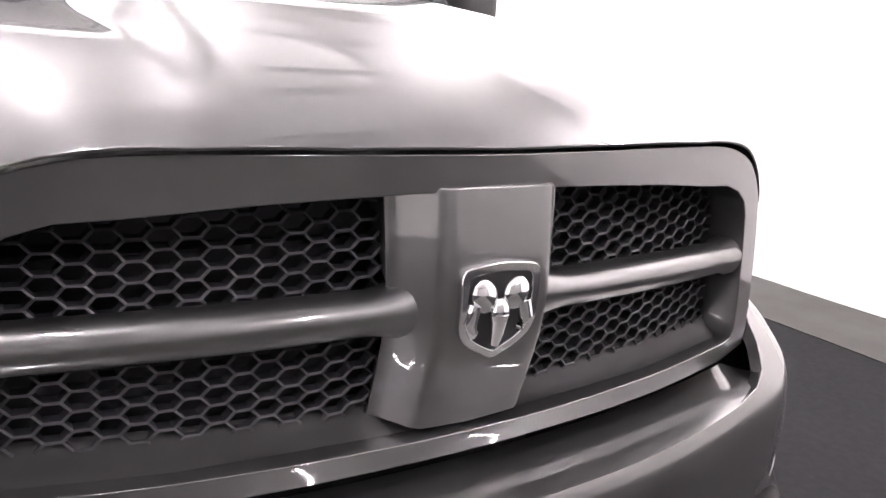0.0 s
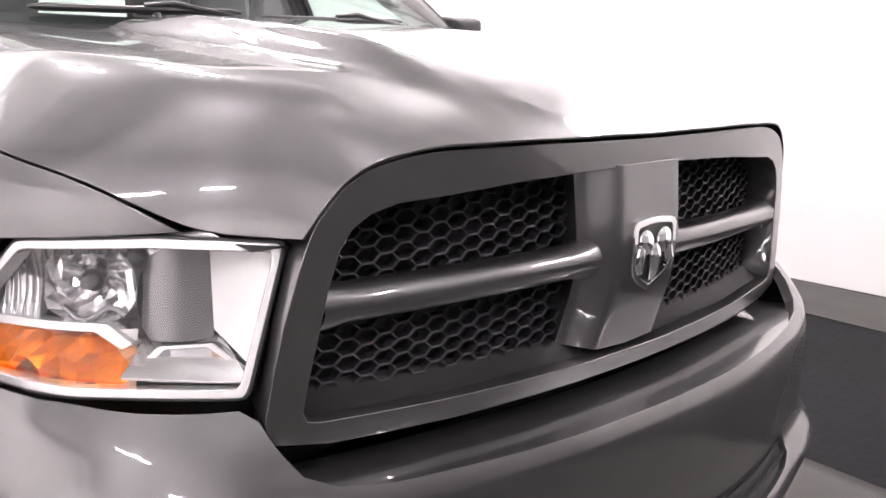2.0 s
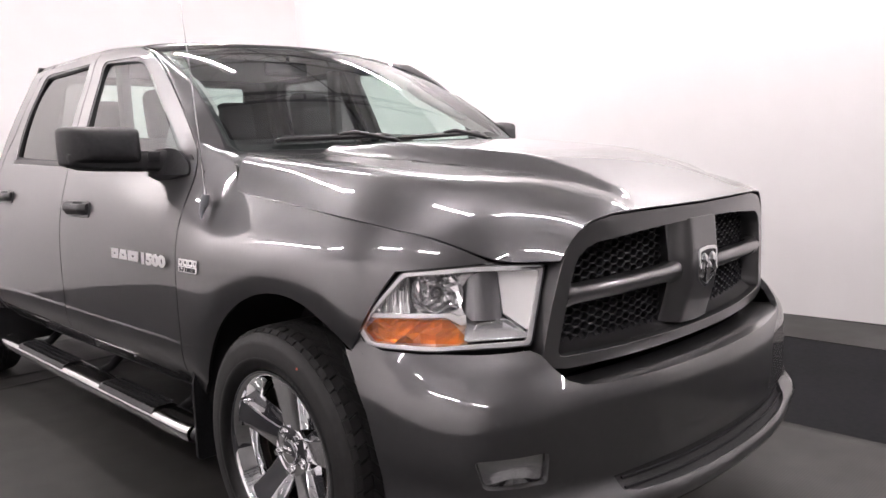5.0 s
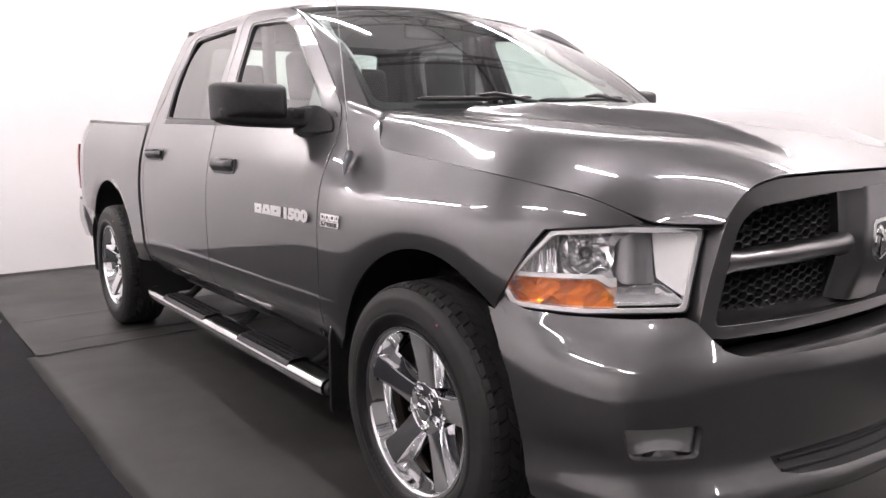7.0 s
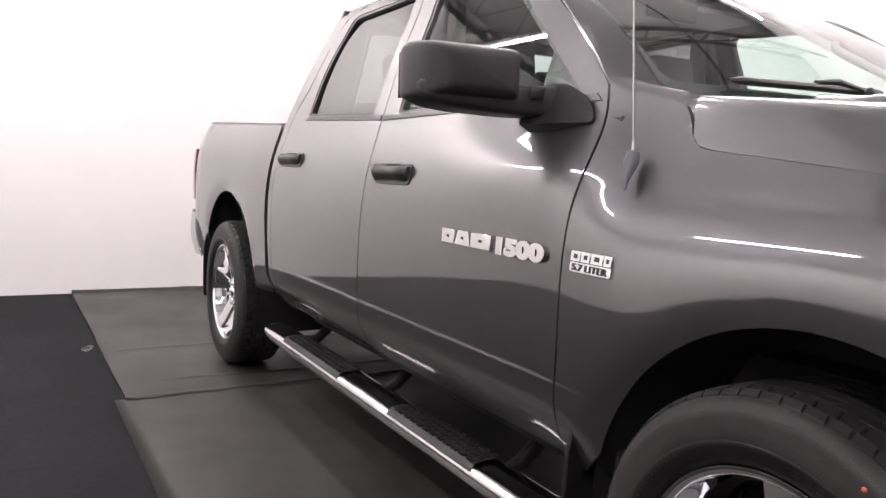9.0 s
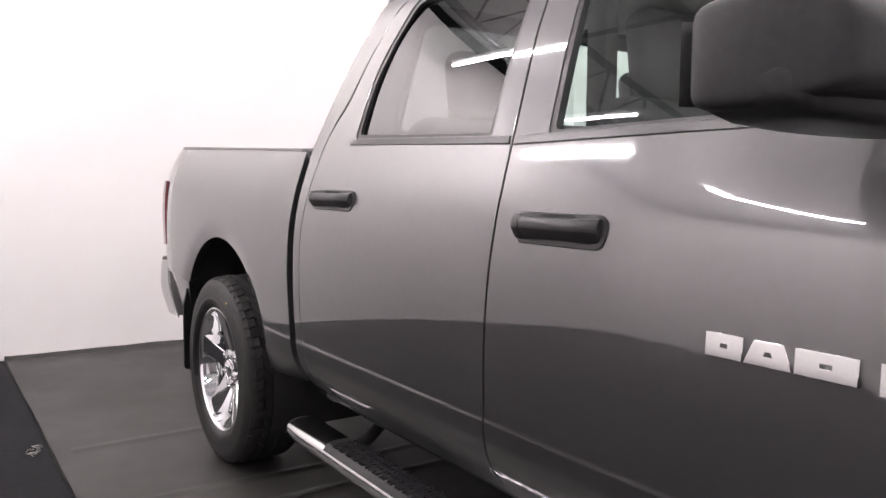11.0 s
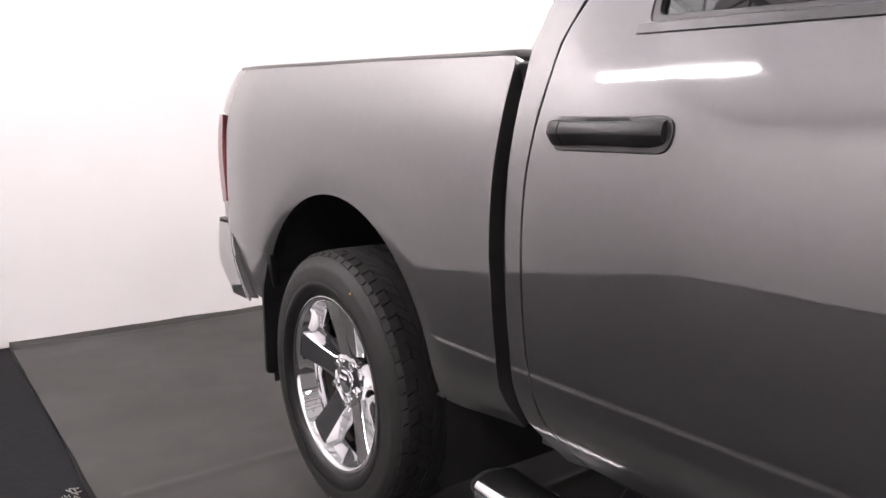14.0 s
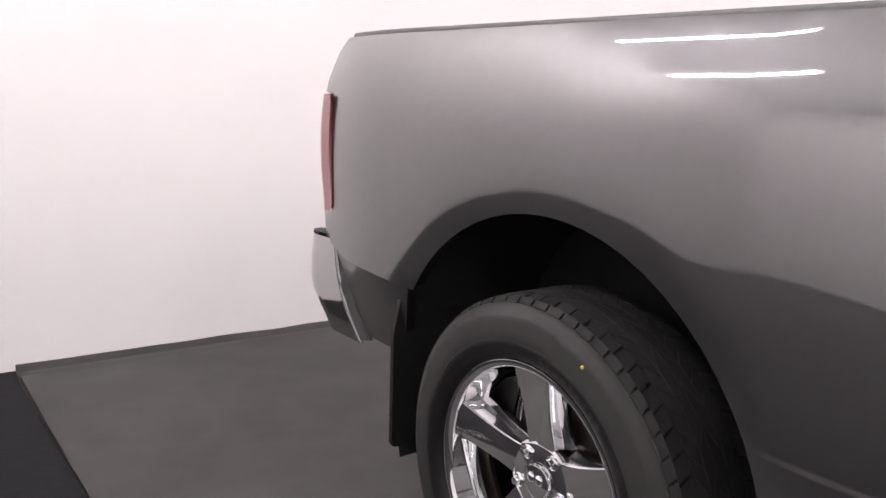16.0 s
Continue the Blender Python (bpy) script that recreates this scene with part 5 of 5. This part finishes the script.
# ---- doors' handles, mirrors, badges, aerial ----
def pull(y0, y1, z0, z1, doors):
    """A moulded pull handle: a grip bar over a dished base, with a split near its rear end."""
    n, h = 32, z1 - z0
    for i, par in enumerate(doors):
        mir = i == 1
        ring_o = rounded([(y0 - 0.002, z0), (y1 - 0.010, z0), (y1 - 0.006, z1 + 0.001), (y0 - 0.002, z1 + 0.001)], [0.026, 0.020, 0.014, 0.026])
        V, F, N = sheet(ring_o, behind(-0.004), (-1, 0, 0), (), 0.04, 0.006)
        hb_ = link_mesh("door_handle", V, F, BLACK_GLOSS, par, "black pull handle on a glossy dished base", N, mir)
        for name, ta, tb in (("grip", 0.03, 0.835), ("grip_end", 0.843, 1.0)):
            rings = []
            for k in range(n + 1):
                t = ta + (tb - ta) * k / n
                y = y0 + (y1 - y0) * t
                e = (1 - abs(2 * t - 1) ** 6) ** 0.5
                arch = math.sin(math.pi * min(1, max(0, (t - 0.08) / 0.8))) ** 0.7 if 0.08 < t < 0.88 else 0
                lo = z0 + h * (0.12 + 0.07 * arch)
                hi = z1 - h * (0.05 + 0.07 * arch + 0.05 * (1 - e))
                out = 0.010 + 0.024 * e * (0.55 + 0.45 * sm(t, 0.0, 0.25))
                b = SX(y, (lo + hi) / 2)
                mid = 0.5 * (lo + hi)
                sec = [(0.002, lo + 0.004), (out - 0.018, lo), (out - 0.012, lo + 0.005), (out - 0.001, mid - 0.003), (out, mid), (out - 0.003, hi - 0.010), (out - 0.008, hi - 0.002), (out - 0.016, hi), (0.002, hi - 0.003)]
                rings.append([(-(b + max(a, 0.002)), y, z) for a, z in sec])
            bm = bmesh.new()
            vs = [[bm.verts.new(p) for p in r] for r in rings]
            for A, B in zip(vs, vs[1:]):
                for q in range(8):
                    bm.faces.new((A[q], A[q + 1], B[q + 1], B[q]))
            bm.faces.new(vs[0])
            bm.faces.new(list(reversed(vs[-1])))
            bmesh.ops.recalc_face_normals(bm, faces=bm.faces)
            part(name, bm, HANDLE, hb_, "dark grey textured grip", 42, mir)
        V, F, N = sheet(rounded([(y0 + 0.30 * (y1 - y0), z1 - 0.15 * h), (y0 + 0.72 * (y1 - y0), z1 - 0.15 * h), (y0 + 0.68 * (y1 - y0), z1 - 0.03 * h), (y0 + 0.34 * (y1 - y0), z1 - 0.03 * h)], 0.003), behind(-0.007), (-1, 0, 0), (), 0.04, 0.002)
        link_mesh("finger_recess", V, F, GAP, hb_, "dark finger slot", N, mir)


HANDLE = material("dark_textured_grip", (0.017, 0.017, 0.018), 0.4, spec=0.45, noise_scale=70, second=(0.024, 0.024, 0.025), noise_mix=0.7, bump=0.15, bump_scale=900)
pull(1.362, 1.625, 1.094, 1.158, DOORS_F)
pull(2.388, 2.668, 1.131, 1.189, DOORS_R)


def rounded_box(c, half, e, skew, n=36, m=20):
    """A box with soft corners: half sizes, corner exponents across and along y, and how y and z follow x."""
    bm = bmesh.new()
    f = lambda t, k: math.copysign(abs(t) ** k, t)
    rows = []
    for i in range(n):
        a = 2 * math.pi * i / n
        row = []
        for j in range(m + 1):
            b = math.pi * (j / m - 0.5)
            x, z, y = f(math.cos(b), e[1]) * f(math.cos(a), e[0]), f(math.cos(b), e[1]) * f(math.sin(a), e[0]), f(math.sin(b), 0.7)
            k = 1 - 0.16 * (0.5 - 0.5 * y) ** 2
            row.append(bm.verts.new(Vector(c) + Vector((half[0] * x * k, half[1] * y + skew[0] * x, half[2] * z * k + skew[1] * x))))
        rows.append(row)
    for A, B in zip(rows, rows[1:] + rows[:1]):
        for j in range(m):
            bm.faces.new((A[j], B[j], B[j + 1], A[j + 1]))
    bmesh.ops.remove_doubles(bm, verts=bm.verts, dist=0.0004)
    bmesh.ops.recalc_face_normals(bm, faces=bm.faces)
    return bm


def door_mirror(mir):
    m = new("door_mirror")
    m.parent = truck
    tagged(m, "large black textured door mirror folded out")
    c = Vector((-1.086, 0.884, 1.380))
    part("mirror_shell", rounded_box(c, (0.126, 0.106, 0.074), (0.20, 0.34), (-0.030, -0.004)), BLACK, m, "black textured mirror shell", 60, mir)
    # the skirt under the shell runs on inwards as the arm
    bm = bmesh.new()
    sq = lambda v: math.copysign(abs(v) ** 0.42, v)
    rings = []
    for x, y, z, hy, hz in ((-1.204, 0.914, 1.345, 0.030, 0.006), (-1.201, 0.914, 1.341, 0.052, 0.019), (-1.186, 0.910, 1.336, 0.070, 0.028), (-1.15, 0.899, 1.330, 0.078, 0.033), (-1.09, 0.884, 1.325, 0.080, 0.035),
                            (-1.02, 0.866, 1.323, 0.080, 0.037), (-0.970, 0.845, 1.321, 0.070, 0.038), (-0.93, 0.815, 1.320, 0.058, 0.038), (-0.895, 0.790, 1.317, 0.058, 0.042), (-0.865, 0.780, 1.314, 0.062, 0.046)):
        rings.append([bm.verts.new((x, y + hy * sq(math.cos(a)), z + hz * sq(math.sin(a)))) for a in (2 * math.pi * k / 28 for k in range(28))])
    for A, B in zip(rings, rings[1:]):
        for k in range(28):
            bm.faces.new((A[k], A[(k + 1) % 28], B[(k + 1) % 28], B[k]))
    bm.faces.new(rings[0])
    bmesh.ops.recalc_face_normals(bm, faces=bm.faces)
    part("mirror_arm", bm, BLACK, m, "black arm under the mirror shell", 50, mir)
    # hinge block where the arm meets the door
    V, F, N = sheet(rounded([(0.612, 1.270), (0.845, 1.266), (0.842, 1.362), (0.715, 1.366), (0.640, 1.318)], [0.016, 0.02, 0.02, 0.03, 0.03]), lambda y, z: (-SX(y, z) - 0.010 - 0.030 * sm(y, 0.61, 0.76), y, z), (-1, 0, 0), (), 0.03, 0.045)
    link_mesh("mirror_foot", V, F, BLACK, m, "black hinge block on the door", N, mir)
    bm = bmesh.new()
    box(bm, (-0.945, 0.757, 1.340), (0.046, 0.004, 0.030), 0.0015)
    part("arm_plug", bm, BLACK_GLOSS, m, "smooth black cover on the arm", 40, mir)
    V, F = grid(lambda u, v: c + Vector((0.102 * u, 0.107 - 0.030 * u, 0.056 * v)), line(-1, 1, 4), line(-1, 1, 4))
    link_mesh("mirror_glass", V, F, CHROME, m, "mirror glass", None, mir)


door_mirror(False)
door_mirror(True)


def writing(text, size, y, z, slope, mat, name, parent, mir, depth=0.004, squeeze=1.0, split=False):
    """Raised characters on the body side, reading towards the nose."""
    cu = bpy.data.curves.new(name, "FONT")
    cu.body, cu.size, cu.extrude, cu.bevel_depth, cu.offset = text, size, depth, 0.0008 if split else 0.0, 0.0035 * size / 0.05 if split else 0.0002
    tmp = bpy.data.objects.new(name, cu)
    scene.collection.objects.link(tmp)
    me = bpy.data.meshes.new_from_object(tmp.evaluated_get(bpy.context.evaluated_depsgraph_get()))
    bpy.data.objects.remove(tmp)
    V, xm = [], max(v.co.x for v in me.vertices)
    for v in me.vertices:
        yy = y - v.co.x * squeeze if not mir else y - (xm - v.co.x) * squeeze
        zz = z + v.co.y - slope * (yy - y)
        V.append((-(SX(yy, zz) + 0.001 + depth + v.co.z), yy, zz))
    F = [tuple(p.vertices) for p in me.polygons]
    bpy.data.meshes.remove(me)
    if not split:
        return tagged(link_mesh(name, V, F, mat, parent, "raised characters", None, mir, False), kind="stuff")
    root = list(range(len(V)))

    def find(a):
        while root[a] != a:
            root[a] = root[root[a]]
            a = root[a]
        return a

    for f in F:
        for b in f[1:]:
            root[find(b)] = find(f[0])
    for r in sorted({find(f[0]) for f in F}):
        keep = [f for f in F if find(f[0]) == r]
        ids = sorted({v for f in keep for v in f})
        at = {v: k for k, v in enumerate(ids)}
        link_mesh(name, [V[v] for v in ids], [tuple(at[v] for v in f) for f in keep], mat, parent, "raised chrome digit", None, mir, False)


BADGE = material("badge_chrome", (0.85, 0.85, 0.85), 0.12, 1.0, noise_scale=60, second=(0.75, 0.75, 0.76), noise_mix=0.5, rough_var=0.04)
for mir, par in ((False, DOORS_F[0]), (True, DOORS_F[1])):
    y = 1.110
    for w, cut in ((0.066, 0.0), (0.080, 0.016), (0.092, 0.0)):
        out = [(y, 0.947), (y - w, 0.947), (y - w + cut, 0.984), (y - cut, 0.984)]
        cc = Vector((y - w / 2, 0.9655))
        hole = [tuple(cc + (Vector(p) - cc) * 0.22) for p in out]
        V, F, N = sheet(out, behind(-0.008), (-1, 0, 0), [hole], 0.02, 0.009)
        link_mesh("badge_block", V, F, BADGE, par, "plain chrome badge block", N, mir)
        y -= w + 0.004
    writing("1500", 0.053, 0.846, 0.946, 0.0, BADGE, "badge_digit", par, mir, 0.004, 1.95, True)
    plate = rounded([(0.541, 0.940), (0.410, 0.940), (0.410, 0.960), (0.541, 0.960)], 0.004)
    V, F, N = sheet(plate, behind(-0.006), (-1, 0, 0), (), 0.03, 0.006)
    badge = link_mesh("fender_badge", V, F, BADGE, truck, "chrome engine badge", N, mir)
    writing("5.7 LITER", 0.0205, 0.534, 0.9435, 0.0, BLACK_GLOSS, "badge_words", badge, mir, 0.0036, 1.42)
    y = 0.541
    for w in (0.030, 0.028, 0.037, 0.022):
        out = [(y, 0.963), (y - w, 0.963), (y - w, 0.984), (y, 0.984)]
        cc = Vector((y - w / 2, 0.9735))
        V, F, N = sheet(out, behind(-0.006), (-1, 0, 0), [[tuple(cc + (Vector(p) - cc) * 0.5) for p in out]], 0.02, 0.006)
        link_mesh("badge_block", V, F, BADGE, badge, "plain outlined chrome block", N, mir)
        y -= w + 0.004

LAMP_GREY_BLUE = material("blue_grey_plastic", (0.10, 0.105, 0.115), 0.4, noise_scale=60, second=(0.12, 0.125, 0.135), noise_mix=0.7)
aerial = new("aerial")
aerial.parent = truck
tagged(aerial, "thin whip aerial on a tapered grey base")
bm = bmesh.new()
tube(bm, [(-0.952, 0.428, 1.122), (-0.945, 0.436, 1.145), (-0.928, 0.440, 1.180), (-0.922, 0.442, 1.200)], [0.003, 0.009, 0.0165, 0.013], 14)
part("aerial_base", bm, LAMP_GREY_BLUE, aerial, "tapered blue-grey base", 60)
bm = bmesh.new()
tube(bm, [(-0.922, 0.442, 1.198), (-0.921, 0.444, 1.225)], [0.006, 0.004], 10)
part("aerial_collar", bm, STEEL, aerial)
bm = bmesh.new()
tube(bm, [(-0.921, 0.444, 1.22), (-0.925, 0.475, 1.60), (-0.93, 0.51, 1.95)], [0.0024, 0.0018, 0.0012], 6)
part("whip", bm, STEEL, aerial)


# ---- side steps ----
for mir in (False, True):
    st = new("side_step")
    st.parent = truck
    tagged(st, "polished oval side step with black tread pads")

    def zs(y):
        return 0.292 + 0.018 * (y - 0.7) / 2.2

    bm = bmesh.new()
    pts = [(-0.883 + 0.008 * sm(y, 2.85, 2.95) + 0.008 * (1 - sm(y, 0.68, 0.76)), y, zs(y)) for y in line(0.69, 2.94, 40)]
    rings = []
    for p in pts:
        rings.append([bm.verts.new((p[0] + 0.068 * math.copysign(abs(math.cos(a)) ** 0.8, math.cos(a)), p[1], p[2] + 0.036 * math.copysign(abs(math.sin(a)) ** 0.6, math.sin(a)))) for a in (2 * math.pi * k / 20 for k in range(20))])
    for A, B in zip(rings, rings[1:]):
        for k in range(20):
            bm.faces.new((A[k], A[(k + 1) % 20], B[(k + 1) % 20], B[k]))
    bmesh.ops.recalc_face_normals(bm, faces=bm.faces)
    part("step_tube", bm, STEEL, st, "polished oval tube", 60, mir)
    for y in (0.685, 2.945):
        bm = bmesh.new()
        s = -1 if y < 1 else 1
        tube(bm, [(-0.878, y, zs(y)), (-0.876, y + s * 0.016, zs(y)), (-0.874, y + s * 0.022, zs(y))], [0.060, 0.056, 0.036], 16, True, 0.60)
        part("end_cap", bm, BLACK, st, "black end cap", 50, mir)
    for y0, y1 in ((0.98, 1.52), (1.97, 2.63)):
        bm = bmesh.new()
        us, vs = line(y0, y1, 26), line(-1, 1, 8)
        V, F = grid(lambda y, u: Vector((-0.892 + 0.056 * u, y, zs(y) + 0.045 - 0.014 * max(0.0, -u) ** 3 - 0.004 * max(0.0, u) ** 3 + (0.0 if abs(u) < 1 else -0.012))), us, vs)
        pad = link_mesh("tread_pad", V, [tuple(reversed(f)) for f in F], BLACK, st, "black rubber tread pad", None, mir)
        bm = bmesh.new()
        k = 0
        for i in range(int((y1 - y0) / 0.022) - 1):
            for j in range(4):
                y, x = y0 + 0.02 + i * 0.022, -0.888 + 0.026 * (j - 1.5)
                box(bm, (x, y, zs(y) + 0.0455 - 0.003 * (j == 0)), (0.017, 0.007, 0.006), 0, 1, Matrix.Rotation(radians(35 if (i + j) % 2 else -35), 4, "Z"))
        tagged(part("pad_ribs", bm, BLACK, pad, "raised grip ribs", 0, mir), kind="stuff")
    for y in (0.95, 1.78, 2.62):
        bm = bmesh.new()
        tube(bm, [(-0.88, y, zs(y)), (-0.78, y + 0.01, 0.33), (-0.66, y + 0.02, 0.42)], 0.022, 10)
        part("bracket", bm, BLACK, st, "black mounting bracket", 50, mir)

# ---- tail lamps and rear bumper ----
for mir in (False, True):
    def tail(t, z, mir=mir):
        y = 4.40 + 0.060 + 0.045 * math.sin((z - 0.88) / 0.33 * math.pi * 0.5) + 0.055 * math.sin(t * math.pi / 2)
        x = SX(4.45, z) + 0.004 - 0.006 * t - 0.20 * sm(t, 0.25, 1.0)
        end = (abs(z - 1.047) / 0.165) ** 8
        return (-x, y + 0.018 * end * (1 - sm(t, -0.5, 0.6)), z)
    V, F = grid(tail, line(-0.5, 1.0, 14), line(0.882, 1.212, 14))
    tl = link_mesh("tail_lamp", V, [tuple(reversed(f)) for f in F], RED, truck, "red tail lamp", None, mir)
    V, F = grid(lambda t, z: Vector(tail(-0.5 + 0.05 * t, z)) + Vector((-0.0025, -0.004, 0)), line(0, 1, 3), line(0.880, 1.214, 14))
    link_mesh("lamp_edge", V, [tuple(reversed(f)) for f in F], BLACK_GLOSS, tl, "dark lamp edge", None, mir)
EDGE = material("dull_rolled_edge", (0.30, 0.30, 0.30), 0.25, 1.0, noise_scale=30, second=(0.25, 0.25, 0.25), noise_mix=0.6)
YB = C([(0.50, 4.275), (0.53, 4.30), (0.62, 4.355), (0.72, 4.405), (0.80, 4.44)])


def rear_bumper(c, z):
    """c runs from one wing's front edge round the back to the other's."""
    q = abs(c)
    belly = 0.012 * math.sin((z - 0.53) / 0.27 * math.pi)
    side_y = YB(z) + (4.60 - 0.10 * sm(0.66 - z, 0, 0.14) - YB(z)) * min(1.0, (1 - q) / 0.45)
    bend = sm(1 - q, 0.30, 0.62)
    x = (0.958 + belly) * (1 - bend) + bend * (q / 0.38 if q < 0.38 else 1.0) * 0.90
    y = side_y + 0.035 * bend + belly * 0.5
    return (math.copysign(x, c), y, z)


V, F = grid(rear_bumper, line(-1, 1, 60), line(0.53, 0.80, 8))
rb = link_mesh("rear_bumper", V, F, BUMPER_CHROME, truck, "chrome rear bumper")
for mir in (False, True):
    bm = bmesh.new()
    tube(bm, [Vector(rear_bumper(-1, z)) + Vector((0.008, -0.002, 0)) for z in line(0.525, 0.80, 10)], [0.004] + [0.007] * 9 + [0.005], 10)
    part("bumper_edge", bm, EDGE, rb, "rolled bumper edge", 60, mir)
    V, F = grid(lambda z, t: Vector(rear_bumper(-1, z)) + Vector((0.004 + 0.03 * t, -0.004 - 0.026 * math.sin(0.5 * math.pi * t), 0)), line(0.535, 0.80, 12), line(0, 1, 5))
    link_mesh("bumper_gap_strip", V, F, RUBBERY, rb, "black strip between bumper and body", None, mir)
    V, F = grid(lambda c, t: Vector(rear_bumper(c, 0.80)) + Vector((0.10 * t, 0, 0.012 * math.sin(math.pi * min(1, t + 0.3)))), line(-1, -0.6, 10), line(0, 1, 4))
    link_mesh("bumper_pad", V, F, BLACK, rb, "black plastic step pad", None, mir)
# ---- wipers, washer jets, cab interior ----
for u0, u1 in ((-0.78, -0.10), (-0.06, 0.66)):
    wp = new("wiper")
    wp.parent = truck
    tagged(wp, "black windscreen wiper at rest")
    bm = bmesh.new()
    tube(bm, [screen(u, 0.035 + 0.030 * (u - u0), 0.020) for u in line(u0, u1, 16)], [0.004] + [0.010] * 15 + [0.004], 8)
    part("wiper_blade", bm, RUBBERY, wp)
    um = (u0 + u1) / 2
    bm = bmesh.new()
    tube(bm, [screen(u1 + 0.08, -0.015, 0.006), screen(u1, 0.030, 0.016), screen(um + 0.10, 0.056, 0.036), screen(um, 0.050, 0.030)], [0.012, 0.010, 0.008, 0.006], 8)
    part("wiper_arm", bm, RUBBERY, wp)
for s in (-1, 1):
    bm = bmesh.new()
    p = Vector(hood(s * 0.42, 0.29))
    tube(bm, [p, p + Vector((0, 0.005, 0.012)), p + Vector((0, 0.012, 0.014))], [0.011, 0.010, 0.004], 10)
    part("washer_jet", bm, BLACK, truck, "small black washer jet")


def seat(name, x, y, w, label, headrests):
    t = new(name)
    t.parent = truck
    tagged(t, label)
    bm = bmesh.new()
    box(bm, (x, y - 0.22, 0.86), (w, 0.50, 0.18), 0.05, 3)
    part("cushion", bm, SEAT, t)
    bm = bmesh.new()
    box(bm, (x, y + 0.06, 1.14), (w, 0.15, 0.58), 0.055, 3, pose(0, 0, 0, -12))
    part("backrest", bm, SEAT, t)
    for hx in headrests:
        bm = bmesh.new()
        box(bm, (hx, y + 0.135, 1.535), (0.24, 0.10, 0.25), 0.045, 4, pose(0, 0, 0, -8))
        part("headrest", bm, SEAT, t)


seat("seat", -0.42, 1.55, 0.52, "dark grey cloth front seat", (-0.42,))
seat("seat", 0.42, 1.55, 0.52, "dark grey cloth front seat", (0.42,))
seat("rear_bench", 0.0, 2.36, 1.40, "dark grey cloth rear bench", (-0.42, 0.42))
V, F = grid(lambda x, t: (x, 0.60 + 0.30 * t, 1.285 + 0.035 * math.sin(math.pi * min(1, t * 1.2)) - 0.16 * sm(t, 0.8, 1.0)), line(-0.80, 0.80, 16), line(0, 1.0, 12))
link_mesh("dashboard", V, F, DASH, truck, "dark grey dashboard")
sw = new("steering_wheel")
sw.parent = truck
tagged(sw, "dark steering wheel behind the dashboard")
bm = bmesh.new()
cw, aw = Vector((0.40, 1.02, 1.22)), Matrix.Rotation(radians(-62), 4, "X")
tube(bm, [cw + aw @ Vector((0.19 * math.cos(a), 0.19 * math.sin(a), 0)) for a in (2 * math.pi * k / 28 for k in range(29))], 0.016, 10, False)
part("wheel_rim", bm, DASH, sw)
bm = bmesh.new()
box(bm, cw, (0.17, 0.13, 0.05), 0.02, 2, aw)
box(bm, cw, (0.36, 0.03, 0.02), 0.008, 1, aw)
part("wheel_boss", bm, DASH, sw)
bm = bmesh.new()
box(bm, (0.0, 1.28, 1.735), (0.24, 0.03, 0.07), 0.015, 3)
tube(bm, [(0, 1.28, 1.75), (0, 1.25, 1.80)], 0.01, 8)
part("interior_mirror", bm, BLACK, truck, "black interior mirror")
TRIM = material("pale_grey_trim", (0.42, 0.41, 0.40), 0.6, noise_scale=90, second=(0.37, 0.36, 0.35), noise_mix=0.7)
for mir in (False, True):
    V, F = grid(lambda v, t: Vector((-0.80 + 0.19 * v + 0.095 * t, 0.64 + 0.66 * v + 0.03 * t, 1.385 + 0.41 * v + 0.012 * math.sin(math.pi * t))), line(0.0, 1.0, 14), line(0, 1, 6))
    tr = link_mesh("pillar_trim", V, F, TRIM, truck, "pale grey inner pillar trim", None, mir)
    bm = bmesh.new()
    tube(bm, spline([(-0.715, 0.76, 1.475), (-0.665, 0.80, 1.495), (-0.625, 0.92, 1.560), (-0.605, 1.04, 1.630), (-0.640, 1.08, 1.665)], 5), 0.015, 10)
    part("grab_handle", bm, TRIM, tr, "pale grey grab handle", 50, mir)
for x in (-0.62, 0.62):
    bm = bmesh.new()
    box(bm, (x, 1.72, 1.35), (0.05, 0.07, 0.95), 0.015)
    part("b_pillar_trim", bm, DASH, truck, "dark inner pillar trim")
